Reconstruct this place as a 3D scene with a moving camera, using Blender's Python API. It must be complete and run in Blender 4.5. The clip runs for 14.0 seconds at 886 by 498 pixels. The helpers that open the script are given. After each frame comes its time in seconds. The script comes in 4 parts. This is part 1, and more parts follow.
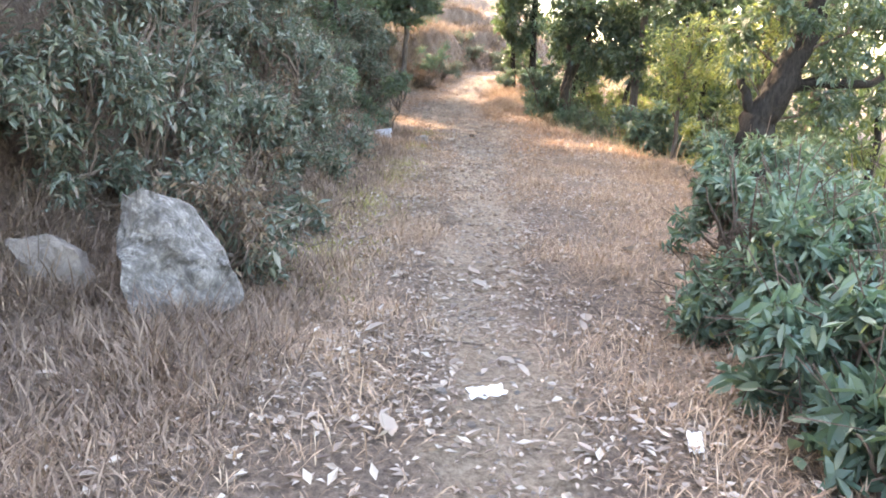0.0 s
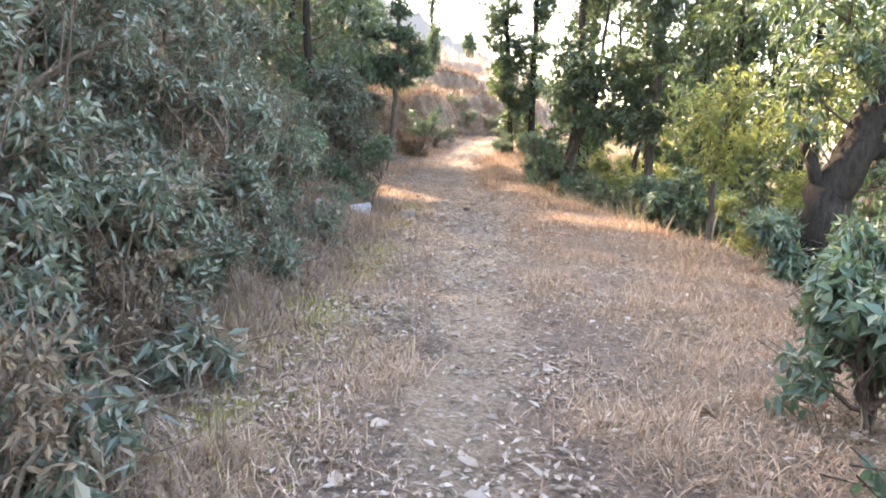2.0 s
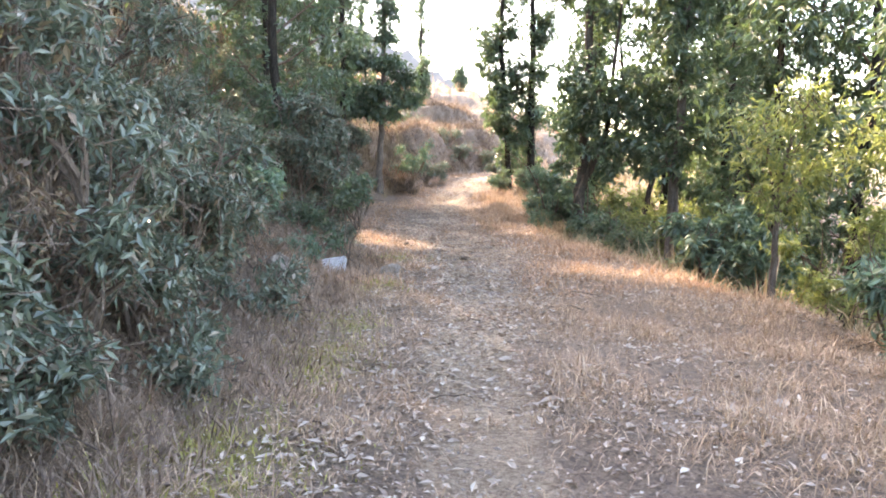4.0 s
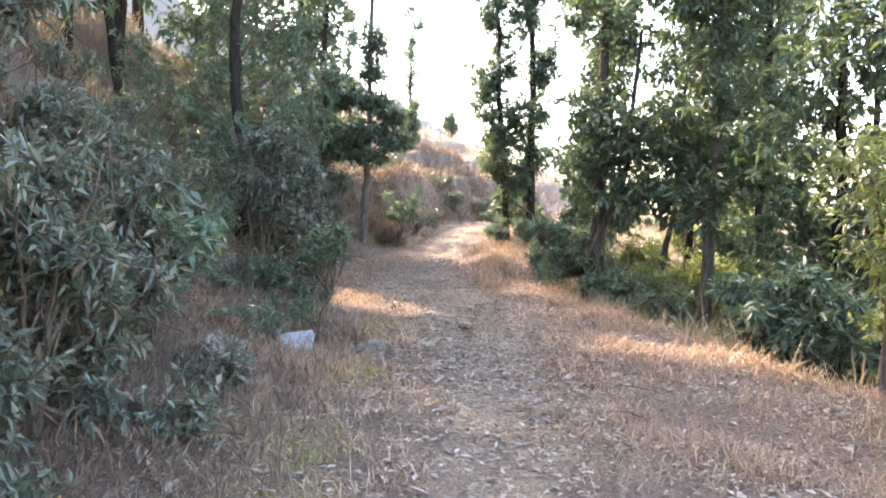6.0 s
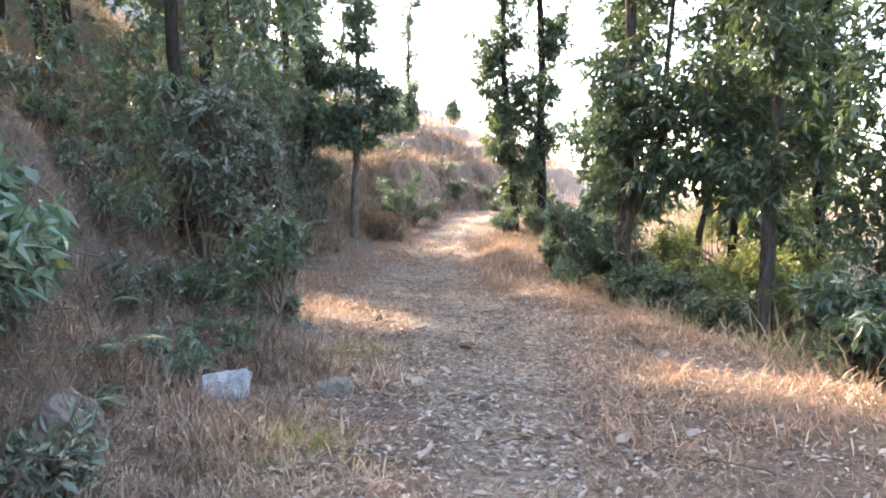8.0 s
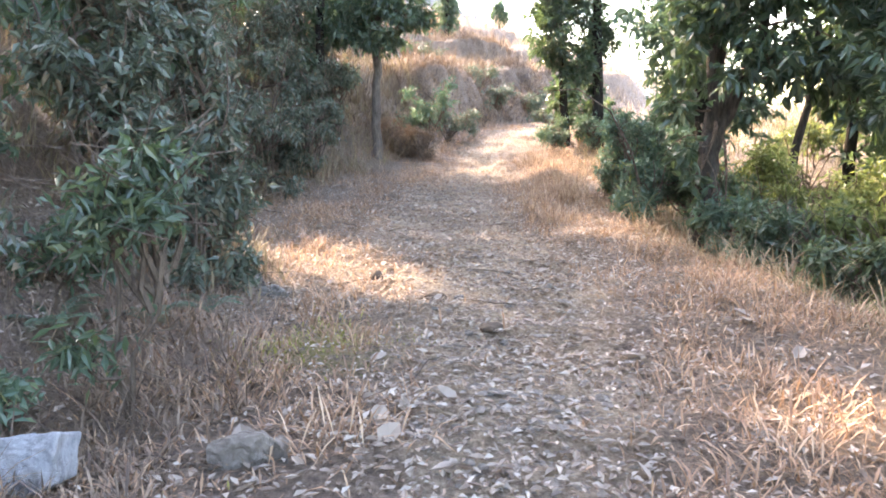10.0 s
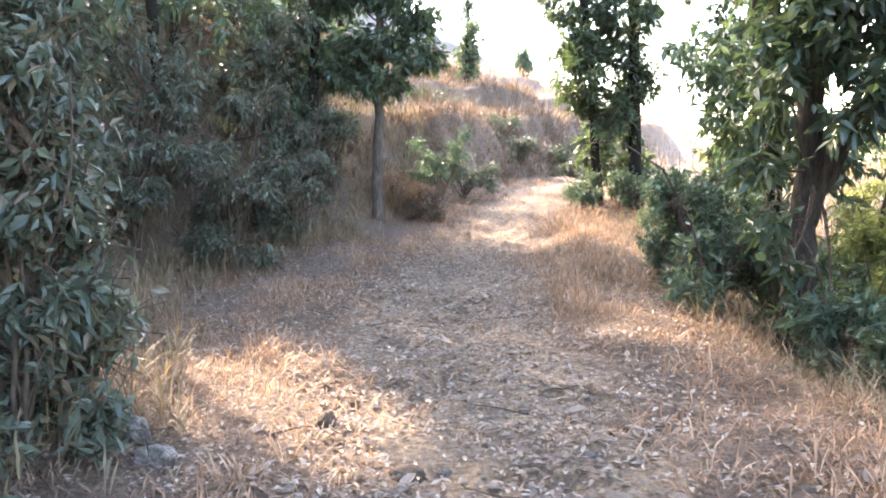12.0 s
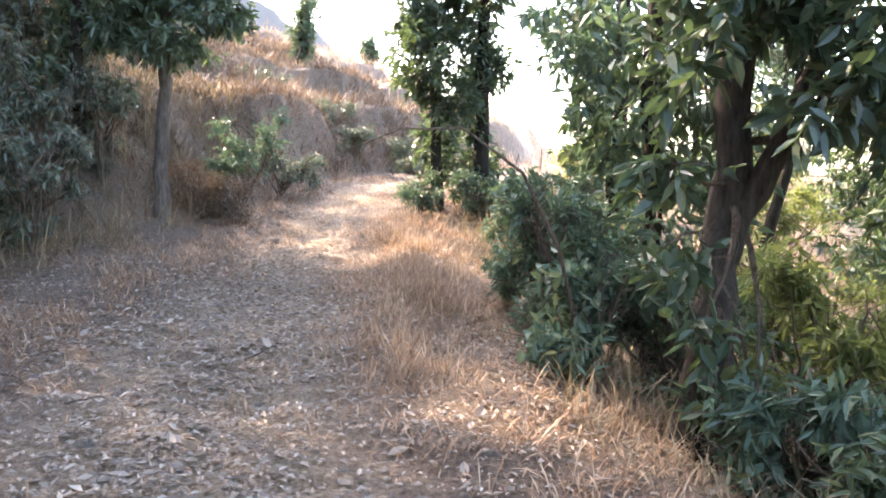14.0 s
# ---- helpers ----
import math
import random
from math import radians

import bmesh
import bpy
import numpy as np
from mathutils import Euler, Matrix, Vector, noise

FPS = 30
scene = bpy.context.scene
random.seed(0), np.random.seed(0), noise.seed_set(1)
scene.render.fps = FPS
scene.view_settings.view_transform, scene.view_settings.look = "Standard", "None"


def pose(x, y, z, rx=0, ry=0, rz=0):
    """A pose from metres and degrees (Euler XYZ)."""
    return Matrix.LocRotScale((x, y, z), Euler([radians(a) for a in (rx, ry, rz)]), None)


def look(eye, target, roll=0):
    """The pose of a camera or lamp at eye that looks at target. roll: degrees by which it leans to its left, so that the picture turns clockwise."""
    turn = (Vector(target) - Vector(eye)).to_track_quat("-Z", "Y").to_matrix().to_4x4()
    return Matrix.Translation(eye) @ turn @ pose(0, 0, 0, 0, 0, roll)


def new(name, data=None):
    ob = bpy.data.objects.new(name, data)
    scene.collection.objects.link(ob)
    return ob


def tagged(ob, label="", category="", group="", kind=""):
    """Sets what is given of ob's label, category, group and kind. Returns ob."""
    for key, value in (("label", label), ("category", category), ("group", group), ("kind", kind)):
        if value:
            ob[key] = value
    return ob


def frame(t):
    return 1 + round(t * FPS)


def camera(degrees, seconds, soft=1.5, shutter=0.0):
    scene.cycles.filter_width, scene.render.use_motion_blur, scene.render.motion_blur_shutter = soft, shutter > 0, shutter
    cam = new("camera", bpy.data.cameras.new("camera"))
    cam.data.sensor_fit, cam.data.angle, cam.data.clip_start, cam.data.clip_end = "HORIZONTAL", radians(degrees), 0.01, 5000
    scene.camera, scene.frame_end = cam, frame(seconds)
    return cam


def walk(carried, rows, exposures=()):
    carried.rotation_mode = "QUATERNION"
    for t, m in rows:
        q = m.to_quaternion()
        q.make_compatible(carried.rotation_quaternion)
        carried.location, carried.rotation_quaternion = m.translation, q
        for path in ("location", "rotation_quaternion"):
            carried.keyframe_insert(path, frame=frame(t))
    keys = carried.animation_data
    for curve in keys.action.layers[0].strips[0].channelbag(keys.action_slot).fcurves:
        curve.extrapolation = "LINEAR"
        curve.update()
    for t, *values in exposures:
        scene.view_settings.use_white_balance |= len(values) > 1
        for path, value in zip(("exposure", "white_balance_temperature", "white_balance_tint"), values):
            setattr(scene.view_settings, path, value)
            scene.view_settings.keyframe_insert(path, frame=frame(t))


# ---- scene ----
cam = camera(57.9, 14.0, soft=1.8)
METRES, EYE, TILT, LEAN, TURN = 17.6, 1.5, 0.0, 0.0, 0.0
ROWS = [
    (0.0, 0.0, 0.0, 0.0, 0.55, -13.35, -2.31),
    (0.5, 0.0034, 0.0373, 0.0, 0.91, -12.83, -2.14),
    (1.0, 0.0011, 0.0722, -0.0016, 1.55, -12.07, -1.35),
    (1.5, 0.0038, 0.1116, -0.0041, 0.47, -10.69, -0.91),
    (2.0, 0.0051, 0.1438, -0.003, 0.22, -8.79, -2.09),
    (2.5, 0.0053, 0.1765, -0.0038, 0.48, -8.26, -2.19),
    (3.0, 0.0057, 0.2105, -0.0041, 0.88, -8.55, -1.48),
    (3.5, 0.0029, 0.2466, -0.0051, 0.75, -8.48, -1.4),
    (4.0, 0.006, 0.2843, -0.0056, -0.33, -6.15, -0.91),
    (6.5, -0.0001, 0.4578, -0.0086, -1.2, -2.46, -1.2),
    (7.0, -0.0009, 0.4959, -0.0104, 0.05, -2.18, -0.94),
    (7.5, 0.0042, 0.5275, -0.0101, -0.76, -2.04, -0.05),
    (8.0, 0.0112, 0.5581, -0.0103, -0.79, -3.29, 0.0),
    (10.5, 0.0302, 0.7483, -0.0096, 3.93, -9.9, 0.88),
    (11.0, 0.0324, 0.7814, -0.0071, 4.64, -8.39, 0.66),
    (11.5, 0.0361, 0.816, -0.0039, 4.44, -5.85, 0.38),
    (12.0, 0.0354, 0.8496, -0.0051, 4.57, -6.0, 0.74),
    (12.5, 0.0418, 0.8862, -0.0039, 3.51, -7.47, 1.52),
    (13.0, 0.0481, 0.9232, -0.0055, 1.28, -7.01, -0.22),
    (13.5, 0.0555, 0.9611, -0.0031, -1.68, -6.25, -1.37),
    (14.0, 0.0563, 0.9936, -0.0055, -6.23, -6.31, -1.96),
]
walk(cam, [(t, pose(0, 0, EYE, TILT, LEAN, TURN) @ pose(METRES * x, METRES * y, METRES * z, 90 + pitch, roll, yaw)) for t, x, y, z, yaw, pitch, roll in ROWS],
     exposures=tuple((t, s, k, 17) for t, s, k in ((0.0, 3.98, 7700), (3.0, 3.92, 7550), (4.0, 3.92, 7350), (6.5, 3.74, 7050), (8.0, 3.70, 7050), (10.5, 4.14, 7050), (11.5, 4.06, 7000), (12.5, 3.95, 6950), (14.0, 3.80, 6900))))

# ---- light: hazy bright sky, low warm sun from ahead on the hill side ----
SUN_AZ, SUN_EL = radians(-42), radians(38)      # azimuth from +y, minus is towards -x
SUN = Vector((math.sin(SUN_AZ) * math.cos(SUN_EL), math.cos(SUN_AZ) * math.cos(SUN_EL), math.sin(SUN_EL)))
world = bpy.data.worlds.new("sky")
scene.world = world
world.use_nodes = True
wn, wl = world.node_tree.nodes, world.node_tree.links
sky = wn.new("ShaderNodeTexSky")
sky.sky_type, sky.sun_disc = "NISHITA", False
sky.sun_elevation, sky.sun_rotation = SUN_EL, SUN_AZ
sky.dust_density, sky.air_density, sky.ozone_density = 2.5, 1.0, 0.6
wl.new(sky.outputs[0], wn["Background"].inputs[0])
wn["Background"].inputs[1].default_value = 0.15
sun_data = bpy.data.lights.new("sun", "SUN")
sun_data.energy, sun_data.angle, sun_data.color = 2.1, radians(1.0), (1.0, 0.83, 0.64)
sun = new("sun", sun_data)
sun.matrix_world = look(SUN * 60, (0, 0, 0))

RNG = np.random.default_rng(7)


# ---- materials ----
def material(name):
    m = bpy.data.materials.new(name)
    m.use_nodes = True
    return m, m.node_tree.nodes, m.node_tree.links, m.node_tree.nodes["Principled BSDF"]


def noise_node(n, l, scale, detail=6, rough=0.6, coord=None):
    t = n.new("ShaderNodeTexNoise")
    t.inputs["Scale"].default_value, t.inputs["Detail"].default_value, t.inputs["Roughness"].default_value = scale, detail, rough
    if coord is None:
        coord = n.new("ShaderNodeTexCoord").outputs["Object"]
    l.new(coord, t.inputs["Vector"])
    return t


def ramp(n, l, fac, stops):
    r = n.new("ShaderNodeValToRGB")
    while len(r.color_ramp.elements) < len(stops):
        r.color_ramp.elements.new(0.5)
    for e, (p, c) in zip(r.color_ramp.elements, stops):
        e.position, e.color = p, (*c, 1)
    l.new(fac, r.inputs[0])
    return r.outputs[0]


def mix(n, l, fac, a, b, kind="MIX"):
    m = n.new("ShaderNodeMix")
    m.data_type, m.blend_type = "RGBA", kind
    for socket, v in ((m.inputs[0], fac), (m.inputs[6], a), (m.inputs[7], b)):
        if hasattr(v, "is_output"):
            l.new(v, socket)
        elif isinstance(v, (int, float)):
            socket.default_value = v
        else:
            socket.default_value = (*v, 1)
    return m.outputs[2]


def bump(n, l, p, height, strength, dist):
    b = n.new("ShaderNodeBump")
    b.inputs["Strength"].default_value, b.inputs["Distance"].default_value = strength, dist
    l.new(height, b.inputs["Height"])
    l.new(b.outputs[0], p.inputs["Normal"])


def leaf_material(name, stops, through_colour, rough=0.42, share=0.34):
    """Leaves: each one its own shade, waxy above, letting light through."""
    m, n, l, p = material(name)
    g = n.new("ShaderNodeNewGeometry")
    c = ramp(n, l, g.outputs["Random Per Island"], stops)
    big = noise_node(n, l, 1.3, 2)
    c = mix(n, l, 0.35, c, ramp(n, l, big.outputs[0], [(0.3, (0.55, 0.58, 0.50)), (0.7, (1.0, 1.0, 0.9))]), "MULTIPLY")
    l.new(c, p.inputs["Base Color"])
    p.inputs["Roughness"].default_value = rough
    p.inputs["Specular IOR Level"].default_value = 0.75
    t = n.new("ShaderNodeBsdfTranslucent")
    l.new(mix(n, l, 0.55, c, through_colour), t.inputs[0])
    s = n.new("ShaderNodeMixShader")
    s.inputs[0].default_value = share
    l.new(p.outputs[0], s.inputs[1])
    l.new(t.outputs[0], s.inputs[2])
    l.new(s.outputs[0], n["Material Output"].inputs[0])
    return m


LEAF_DARK = leaf_material("leaf_dark", [(0.0, (0.036, 0.066, 0.046)), (0.5, (0.062, 0.104, 0.068)), (0.88, (0.095, 0.138, 0.082)), (1.0, (0.17, 0.175, 0.075))], (0.16, 0.24, 0.06), share=0.32)
LEAF_GREY = leaf_material("leaf_grey", [(0.0, (0.050, 0.072, 0.054)), (0.5, (0.100, 0.130, 0.095)), (0.80, (0.165, 0.19, 0.14)), (0.88, (0.18, 0.145, 0.10)), (1.0, (0.20, 0.14, 0.09))], (0.16, 0.20, 0.09), share=0.25)
LEAF_FRESH = leaf_material("leaf_fresh", [(0.0, (0.058, 0.108, 0.078)), (0.6, (0.105, 0.172, 0.122)), (0.93, (0.17, 0.22, 0.14)), (1.0, (0.25, 0.25, 0.08))], (0.16, 0.26, 0.08), rough=0.50, share=0.28)
# green leaves with sunlight put into the colour: yellower, brighter, more translucent
LEAF_SUNLIT = leaf_material("leaf_sunlit", [(0.0, (0.075, 0.120, 0.052)), (0.5, (0.125, 0.172, 0.068)), (1.0, (0.24, 0.25, 0.090))], (0.34, 0.39, 0.09), share=0.46)
LEAF_BROWN = leaf_material("leaf_withered", [(0.0, (0.06, 0.04, 0.025)), (0.6, (0.13, 0.085, 0.05)), (1.0, (0.22, 0.16, 0.10))], (0.2, 0.12, 0.06), rough=0.7, share=0.2)
GRASS_DRY = leaf_material("grass_dry", [(0.0, (0.15, 0.094, 0.062)), (0.45, (0.315, 0.21, 0.14)), (0.85, (0.46, 0.325, 0.22)), (1.0, (0.57, 0.44, 0.315))], (0.42, 0.28, 0.15), rough=0.7, share=0.25)
GRASS_RED = leaf_material("grass_red", [(0.0, (0.17, 0.095, 0.058)), (0.45, (0.33, 0.198, 0.122)), (0.85, (0.47, 0.305, 0.195)), (1.0, (0.58, 0.425, 0.29))], (0.44, 0.26, 0.13), rough=0.7, share=0.25)
GRASS_TAN = leaf_material("grass_tan", [(0.0, (0.13, 0.10, 0.06)), (0.5, (0.24, 0.185, 0.11)), (1.0, (0.38, 0.30, 0.19))], (0.3, 0.24, 0.11), rough=0.7, share=0.25)
GRASS_BROWN = leaf_material("grass_brown", [(0.0, (0.075, 0.048, 0.034)), (0.5, (0.170, 0.114, 0.080)), (1.0, (0.31, 0.222, 0.158))], (0.24, 0.16, 0.09), rough=0.75, share=0.2)
GRASS_GREEN = leaf_material("grass_green", [(0.0, (0.15, 0.16, 0.035)), (0.6, (0.27, 0.25, 0.055)), (1.0, (0.40, 0.35, 0.09))], (0.3, 0.3, 0.06), rough=0.6, share=0.3)
LITTER = leaf_material("dead_leaves", [(0.0, (0.14, 0.095, 0.072)), (0.35, (0.27, 0.205, 0.16)), (0.75, (0.40, 0.33, 0.275)), (1.0, (0.50, 0.44, 0.38))], (0.3, 0.2, 0.12), rough=0.65, share=0.12)


def bark_material(name, dark, light, scale=9.0, lichen=(0.13, 0.13, 0.105)):
    m, n, l, p = material(name)
    tc = n.new("ShaderNodeTexCoord").outputs["Object"]
    mp = n.new("ShaderNodeMapping")
    mp.inputs["Scale"].default_value = (1, 1, 0.22)
    l.new(tc, mp.inputs["Vector"])
    a = noise_node(n, l, scale * 3, 8, 0.7, mp.outputs[0])
    b = noise_node(n, l, 2.2, 4, 0.6, tc)
    c = ramp(n, l, a.outputs[0], [(0.32, dark), (0.68, light)])
    c = mix(n, l, ramp(n, l, b.outputs[0], [(0.58, (0, 0, 0)), (0.74, (0.3, 0.3, 0.3))]), c, lichen)
    l.new(c, p.inputs["Base Color"])
    p.inputs["Roughness"].default_value = 0.95
    p.inputs["Specular IOR Level"].default_value = 0.12
    bump(n, l, p, a.outputs[0], 1.0, 0.03)
    return m


BARK_DARK = bark_material("bark_dark", (0.015, 0.013, 0.011), (0.052, 0.045, 0.038), lichen=(0.085, 0.086, 0.068))
BARK_BROWN = bark_material("bark_brown", (0.034, 0.029, 0.025), (0.115, 0.098, 0.082), lichen=(0.13, 0.13, 0.11))
BARK_GREY = bark_material("bark_grey", (0.052, 0.044, 0.038), (0.19, 0.16, 0.135))
TWIG = bark_material("twig_bark", (0.06, 0.045, 0.034), (0.20, 0.155, 0.12), 14)


def ground_material():
    m, n, l, p = material("earth")
    tc = n.new("ShaderNodeTexCoord").outputs["Object"]
    at = n.new("ShaderNodeAttribute")
    at.attribute_name = "bare"
    mo = n.new("ShaderNodeAttribute")
    mo.attribute_name = "moss"
    fine = noise_node(n, l, 26, 10, 0.8, tc)
    mid = noise_node(n, l, 5.5, 6, 0.65, tc)
    wide = noise_node(n, l, 0.7, 4, 0.6, tc)
    soil = ramp(n, l, fine.outputs[0], [(0.34, (0.075, 0.053, 0.039)), (0.5, (0.20, 0.148, 0.110)), (0.66, (0.35, 0.275, 0.21))])
    dirt = ramp(n, l, fine.outputs[0], [(0.34, (0.135, 0.097, 0.068)), (0.5, (0.345, 0.268, 0.190)), (0.66, (0.57, 0.460, 0.340))])
    add = n.new("ShaderNodeMath")
    add.operation = "MULTIPLY_ADD"
    l.new(mid.outputs[0], add.inputs[0])
    add.inputs[1].default_value = 0.9
    l.new(at.outputs["Fac"], add.inputs[2])
    mask = ramp(n, l, add.outputs[0], [(0.72, (0, 0, 0)), (1.05, (1, 1, 1))])
    c = mix(n, l, mask, soil, dirt)
    c = mix(n, l, 0.5, c, ramp(n, l, wide.outputs[0], [(0.3, (0.62, 0.58, 0.54)), (0.7, (1, 1, 1))]), "MULTIPLY")
    mm = n.new("ShaderNodeMath")
    mm.operation = "MULTIPLY"
    l.new(mo.outputs["Fac"], mm.inputs[0])
    l.new(ramp(n, l, mid.outputs[0], [(0.42, (0, 0, 0)), (0.60, (1, 1, 1))]), mm.inputs[1])
    c = mix(n, l, mm.outputs[0], c, (0.24, 0.21, 0.045))
    l.new(c, p.inputs["Base Color"])
    p.inputs["Roughness"].default_value = 0.95
    bump(n, l, p, fine.outputs[0], 1.0, 0.08)
    return m


EARTH = ground_material()


def rock_material(name, dark, mid, light):
    m, n, l, p = material(name)
    tc = n.new("ShaderNodeTexCoord").outputs["Object"]
    mp = n.new("ShaderNodeMapping")
    mp.inputs["Rotation"].default_value = (0.5, 0.3, 0.9)
    mp.inputs["Scale"].default_value = (1, 3.2, 1)
    l.new(tc, mp.inputs["Vector"])
    a = noise_node(n, l, 9, 12, 0.82, mp.outputs[0])
    b = noise_node(n, l, 2.5, 5, 0.6, tc)
    crack = n.new('ShaderNodeTexVoronoi')
    crack.feature = 'DISTANCE_TO_EDGE'
    crack.inputs['Scale'].default_value = 1.9
    l.new(mix(n, l, 0.3, mp.outputs[0], a.outputs['Color']), crack.inputs['Vector'])
    c = ramp(n, l, a.outputs[0], [(0.30, dark), (0.48, mid), (0.66, light)])
    c = mix(n, l, ramp(n, l, b.outputs[0], [(0.52, (0, 0, 0)), (0.62, (0.55, 0.55, 0.55))]), c, (0.24, 0.21, 0.18))
    c = mix(n, l, 0.45, c, ramp(n, l, crack.outputs['Distance'], [(0.0, (0.2, 0.19, 0.18)), (0.03, (1, 1, 1))]), 'MULTIPLY')
    l.new(c, p.inputs["Base Color"])
    p.inputs["Roughness"].default_value = 0.85
    bump(n, l, p, a.outputs[0], 0.9, 0.03)
    return m


ROCK = rock_material("grey_rock", (0.040, 0.036, 0.032), (0.148, 0.136, 0.121), (0.46, 0.43, 0.385))
ROCK_WARM = rock_material("tan_rock", (0.09, 0.075, 0.06), (0.20, 0.168, 0.138), (0.34, 0.295, 0.25))
ROCK_WHITE = rock_material("white_rock", (0.24, 0.25, 0.27), (0.42, 0.43, 0.455), (0.60, 0.61, 0.63))


def plain(name, colour, rough, grain=30):
    m, n, l, p = material(name)
    a = noise_node(n, l, grain, 5)
    l.new(mix(n, l, 0.5, colour, ramp(n, l, a.outputs[0], [(0.3, (0.55, 0.53, 0.5)), (0.7, (1, 1, 1))]), "MULTIPLY"), p.inputs["Base Color"])
    p.inputs["Roughness"].default_value = rough
    bump(n, l, p, a.outputs[0], 0.4, 0.01)
    return m


PAPER = plain("white_paper", (0.82, 0.82, 0.80), 0.7)
CLOD = plain("dark_clod", (0.09, 0.065, 0.045), 0.95)


# ---- lie of the land ----
def curve(y, ys, vs):
    """A smoothed broken line through (ys, vs)."""
    return (np.interp(y - 0.7, ys, vs) + np.interp(y, ys, vs) + np.interp(y + 0.7, ys, vs)) / 3


def path_z(y):
    return curve(y, [-20, 3, 5, 22, 24, 27, 29.5, 32, 35, 42, 60], [0.1, 0, -0.09, -0.10, -0.03, 0.13, 0.45, 0.75, 0.95, 1.1, 1.6])


def path_x(y):
    return curve(y, [-20, 0, 5, 11, 14, 17, 20, 23, 25, 27, 30, 33, 36, 40, 46], [0.3, 0.35, 0.28, 0.42, 0.66, 0.78, 0.55, 0.0, -0.15, 0.2, 0.5, 1.2, 2.6, 5.2, 9])


def path_half(y):
    return curve(y, [-20, 8, 14, 17, 20, 24, 27, 32, 40], [0.36, 0.36, 0.45, 0.75, 1.0, 1.05, 0.6, 0.42, 0.4])


def toe_x(y):
    """Foot of the bank on the hill side."""
    return curve(y, [-20, 2, 4.6, 6.5, 12, 15, 18, 20, 21.5, 24, 26.5, 29, 32, 35, 40, 46, 60], [-2.6, -2.5, -2.1, -1.3, -1.05, -0.95, -1.0, -1.6, -2.4, -3.2, -2.3, -1.2, -0.4, 0.7, 3.2, 6.0, 12])


def edge_x(y):
    """Brink on the valley side."""
    return curve(y, [-20, 1, 5, 8, 11.5, 14, 16, 19, 20.5, 22, 25, 28, 31, 34, 38, 46], [1.6, 1.6, 2.1, 2.8, 3.9, 3.8, 3.3, 3.0, 2.6, 2.5, 2.5, 2.4, 3.0, 4.4, 7.5, 14])


def wobble(x, y):
    s = 0
    for a, b, k, w in ((1.7, 0.6, 0.0, 0.035), (-0.9, 2.1, 1.3, 0.03), (3.3, -2.7, 0.4, 0.016), (5.1, 4.3, 2.2, 0.010), (-7.7, 6.1, 0.9, 0.006), (9.3, 8.7, 1.9, 0.005)):
        s = s + w * np.sin(a * x + b * y + k + 1.3 * np.sin(0.7 * b * x - 0.5 * a * y + 2 * k))
    return s


def grit(x, y):
    """Smooth value noise, 0 to 1, one cell to the unit."""
    i, j = np.floor(x), np.floor(y)
    u, v = x - i, y - j
    u, v = u * u * (3 - 2 * u), v * v * (3 - 2 * v)

    def cell(a, b):
        h = np.sin(a * 127.1 + b * 311.7) * 43758.5453
        return h - np.floor(h)
    return (cell(i, j) * (1 - u) + cell(i + 1, j) * u) * (1 - v) + (cell(i, j + 1) * (1 - u) + cell(i + 1, j + 1) * u) * v


def stony(x, y):
    """Worn ledges and hollows of the trodden ground, stronger on the rocky stretch further up."""
    h = grit(x * 2.3 + 0.6 * y, y * 5.2 + 40) * 0.6 + grit(x * 6.1, y * 9.7 + 0.8 * x) * 0.4
    ledge = np.clip((h - 0.46) * 7, 0, 1)
    rocky = 0.35 + 0.65 * np.clip((y - 12) / 4, 0, 1)
    return (ledge - 0.5) * 0.040 * rocky + (grit(x * 6.5, y * 8.5) - 0.5) * 0.050 * rocky + (grit(x * 13, y * 14) - 0.5) * 0.018


MOUNDS = ((1.75, 26.6, 0.55, 1.3, 0.26), (2.0, 22.6, 0.5, 1.1, 0.12), (0.95, 28.9, 0.5, 0.35, -0.10), (1.6, 9.2, 0.5, 0.5, 0.05))      # x, y, half width, half length, height


HILL_D, HILL_Z = [0, 0.4, 1.7, 3.6, 4.1, 6.3, 6.8, 9.5, 10.0, 14, 40, 400], [0, 0.25, 1.70, 1.90, 2.75, 2.95, 3.75, 4.0, 4.6, 5.2, 9, 25]      # terraces of the far hill


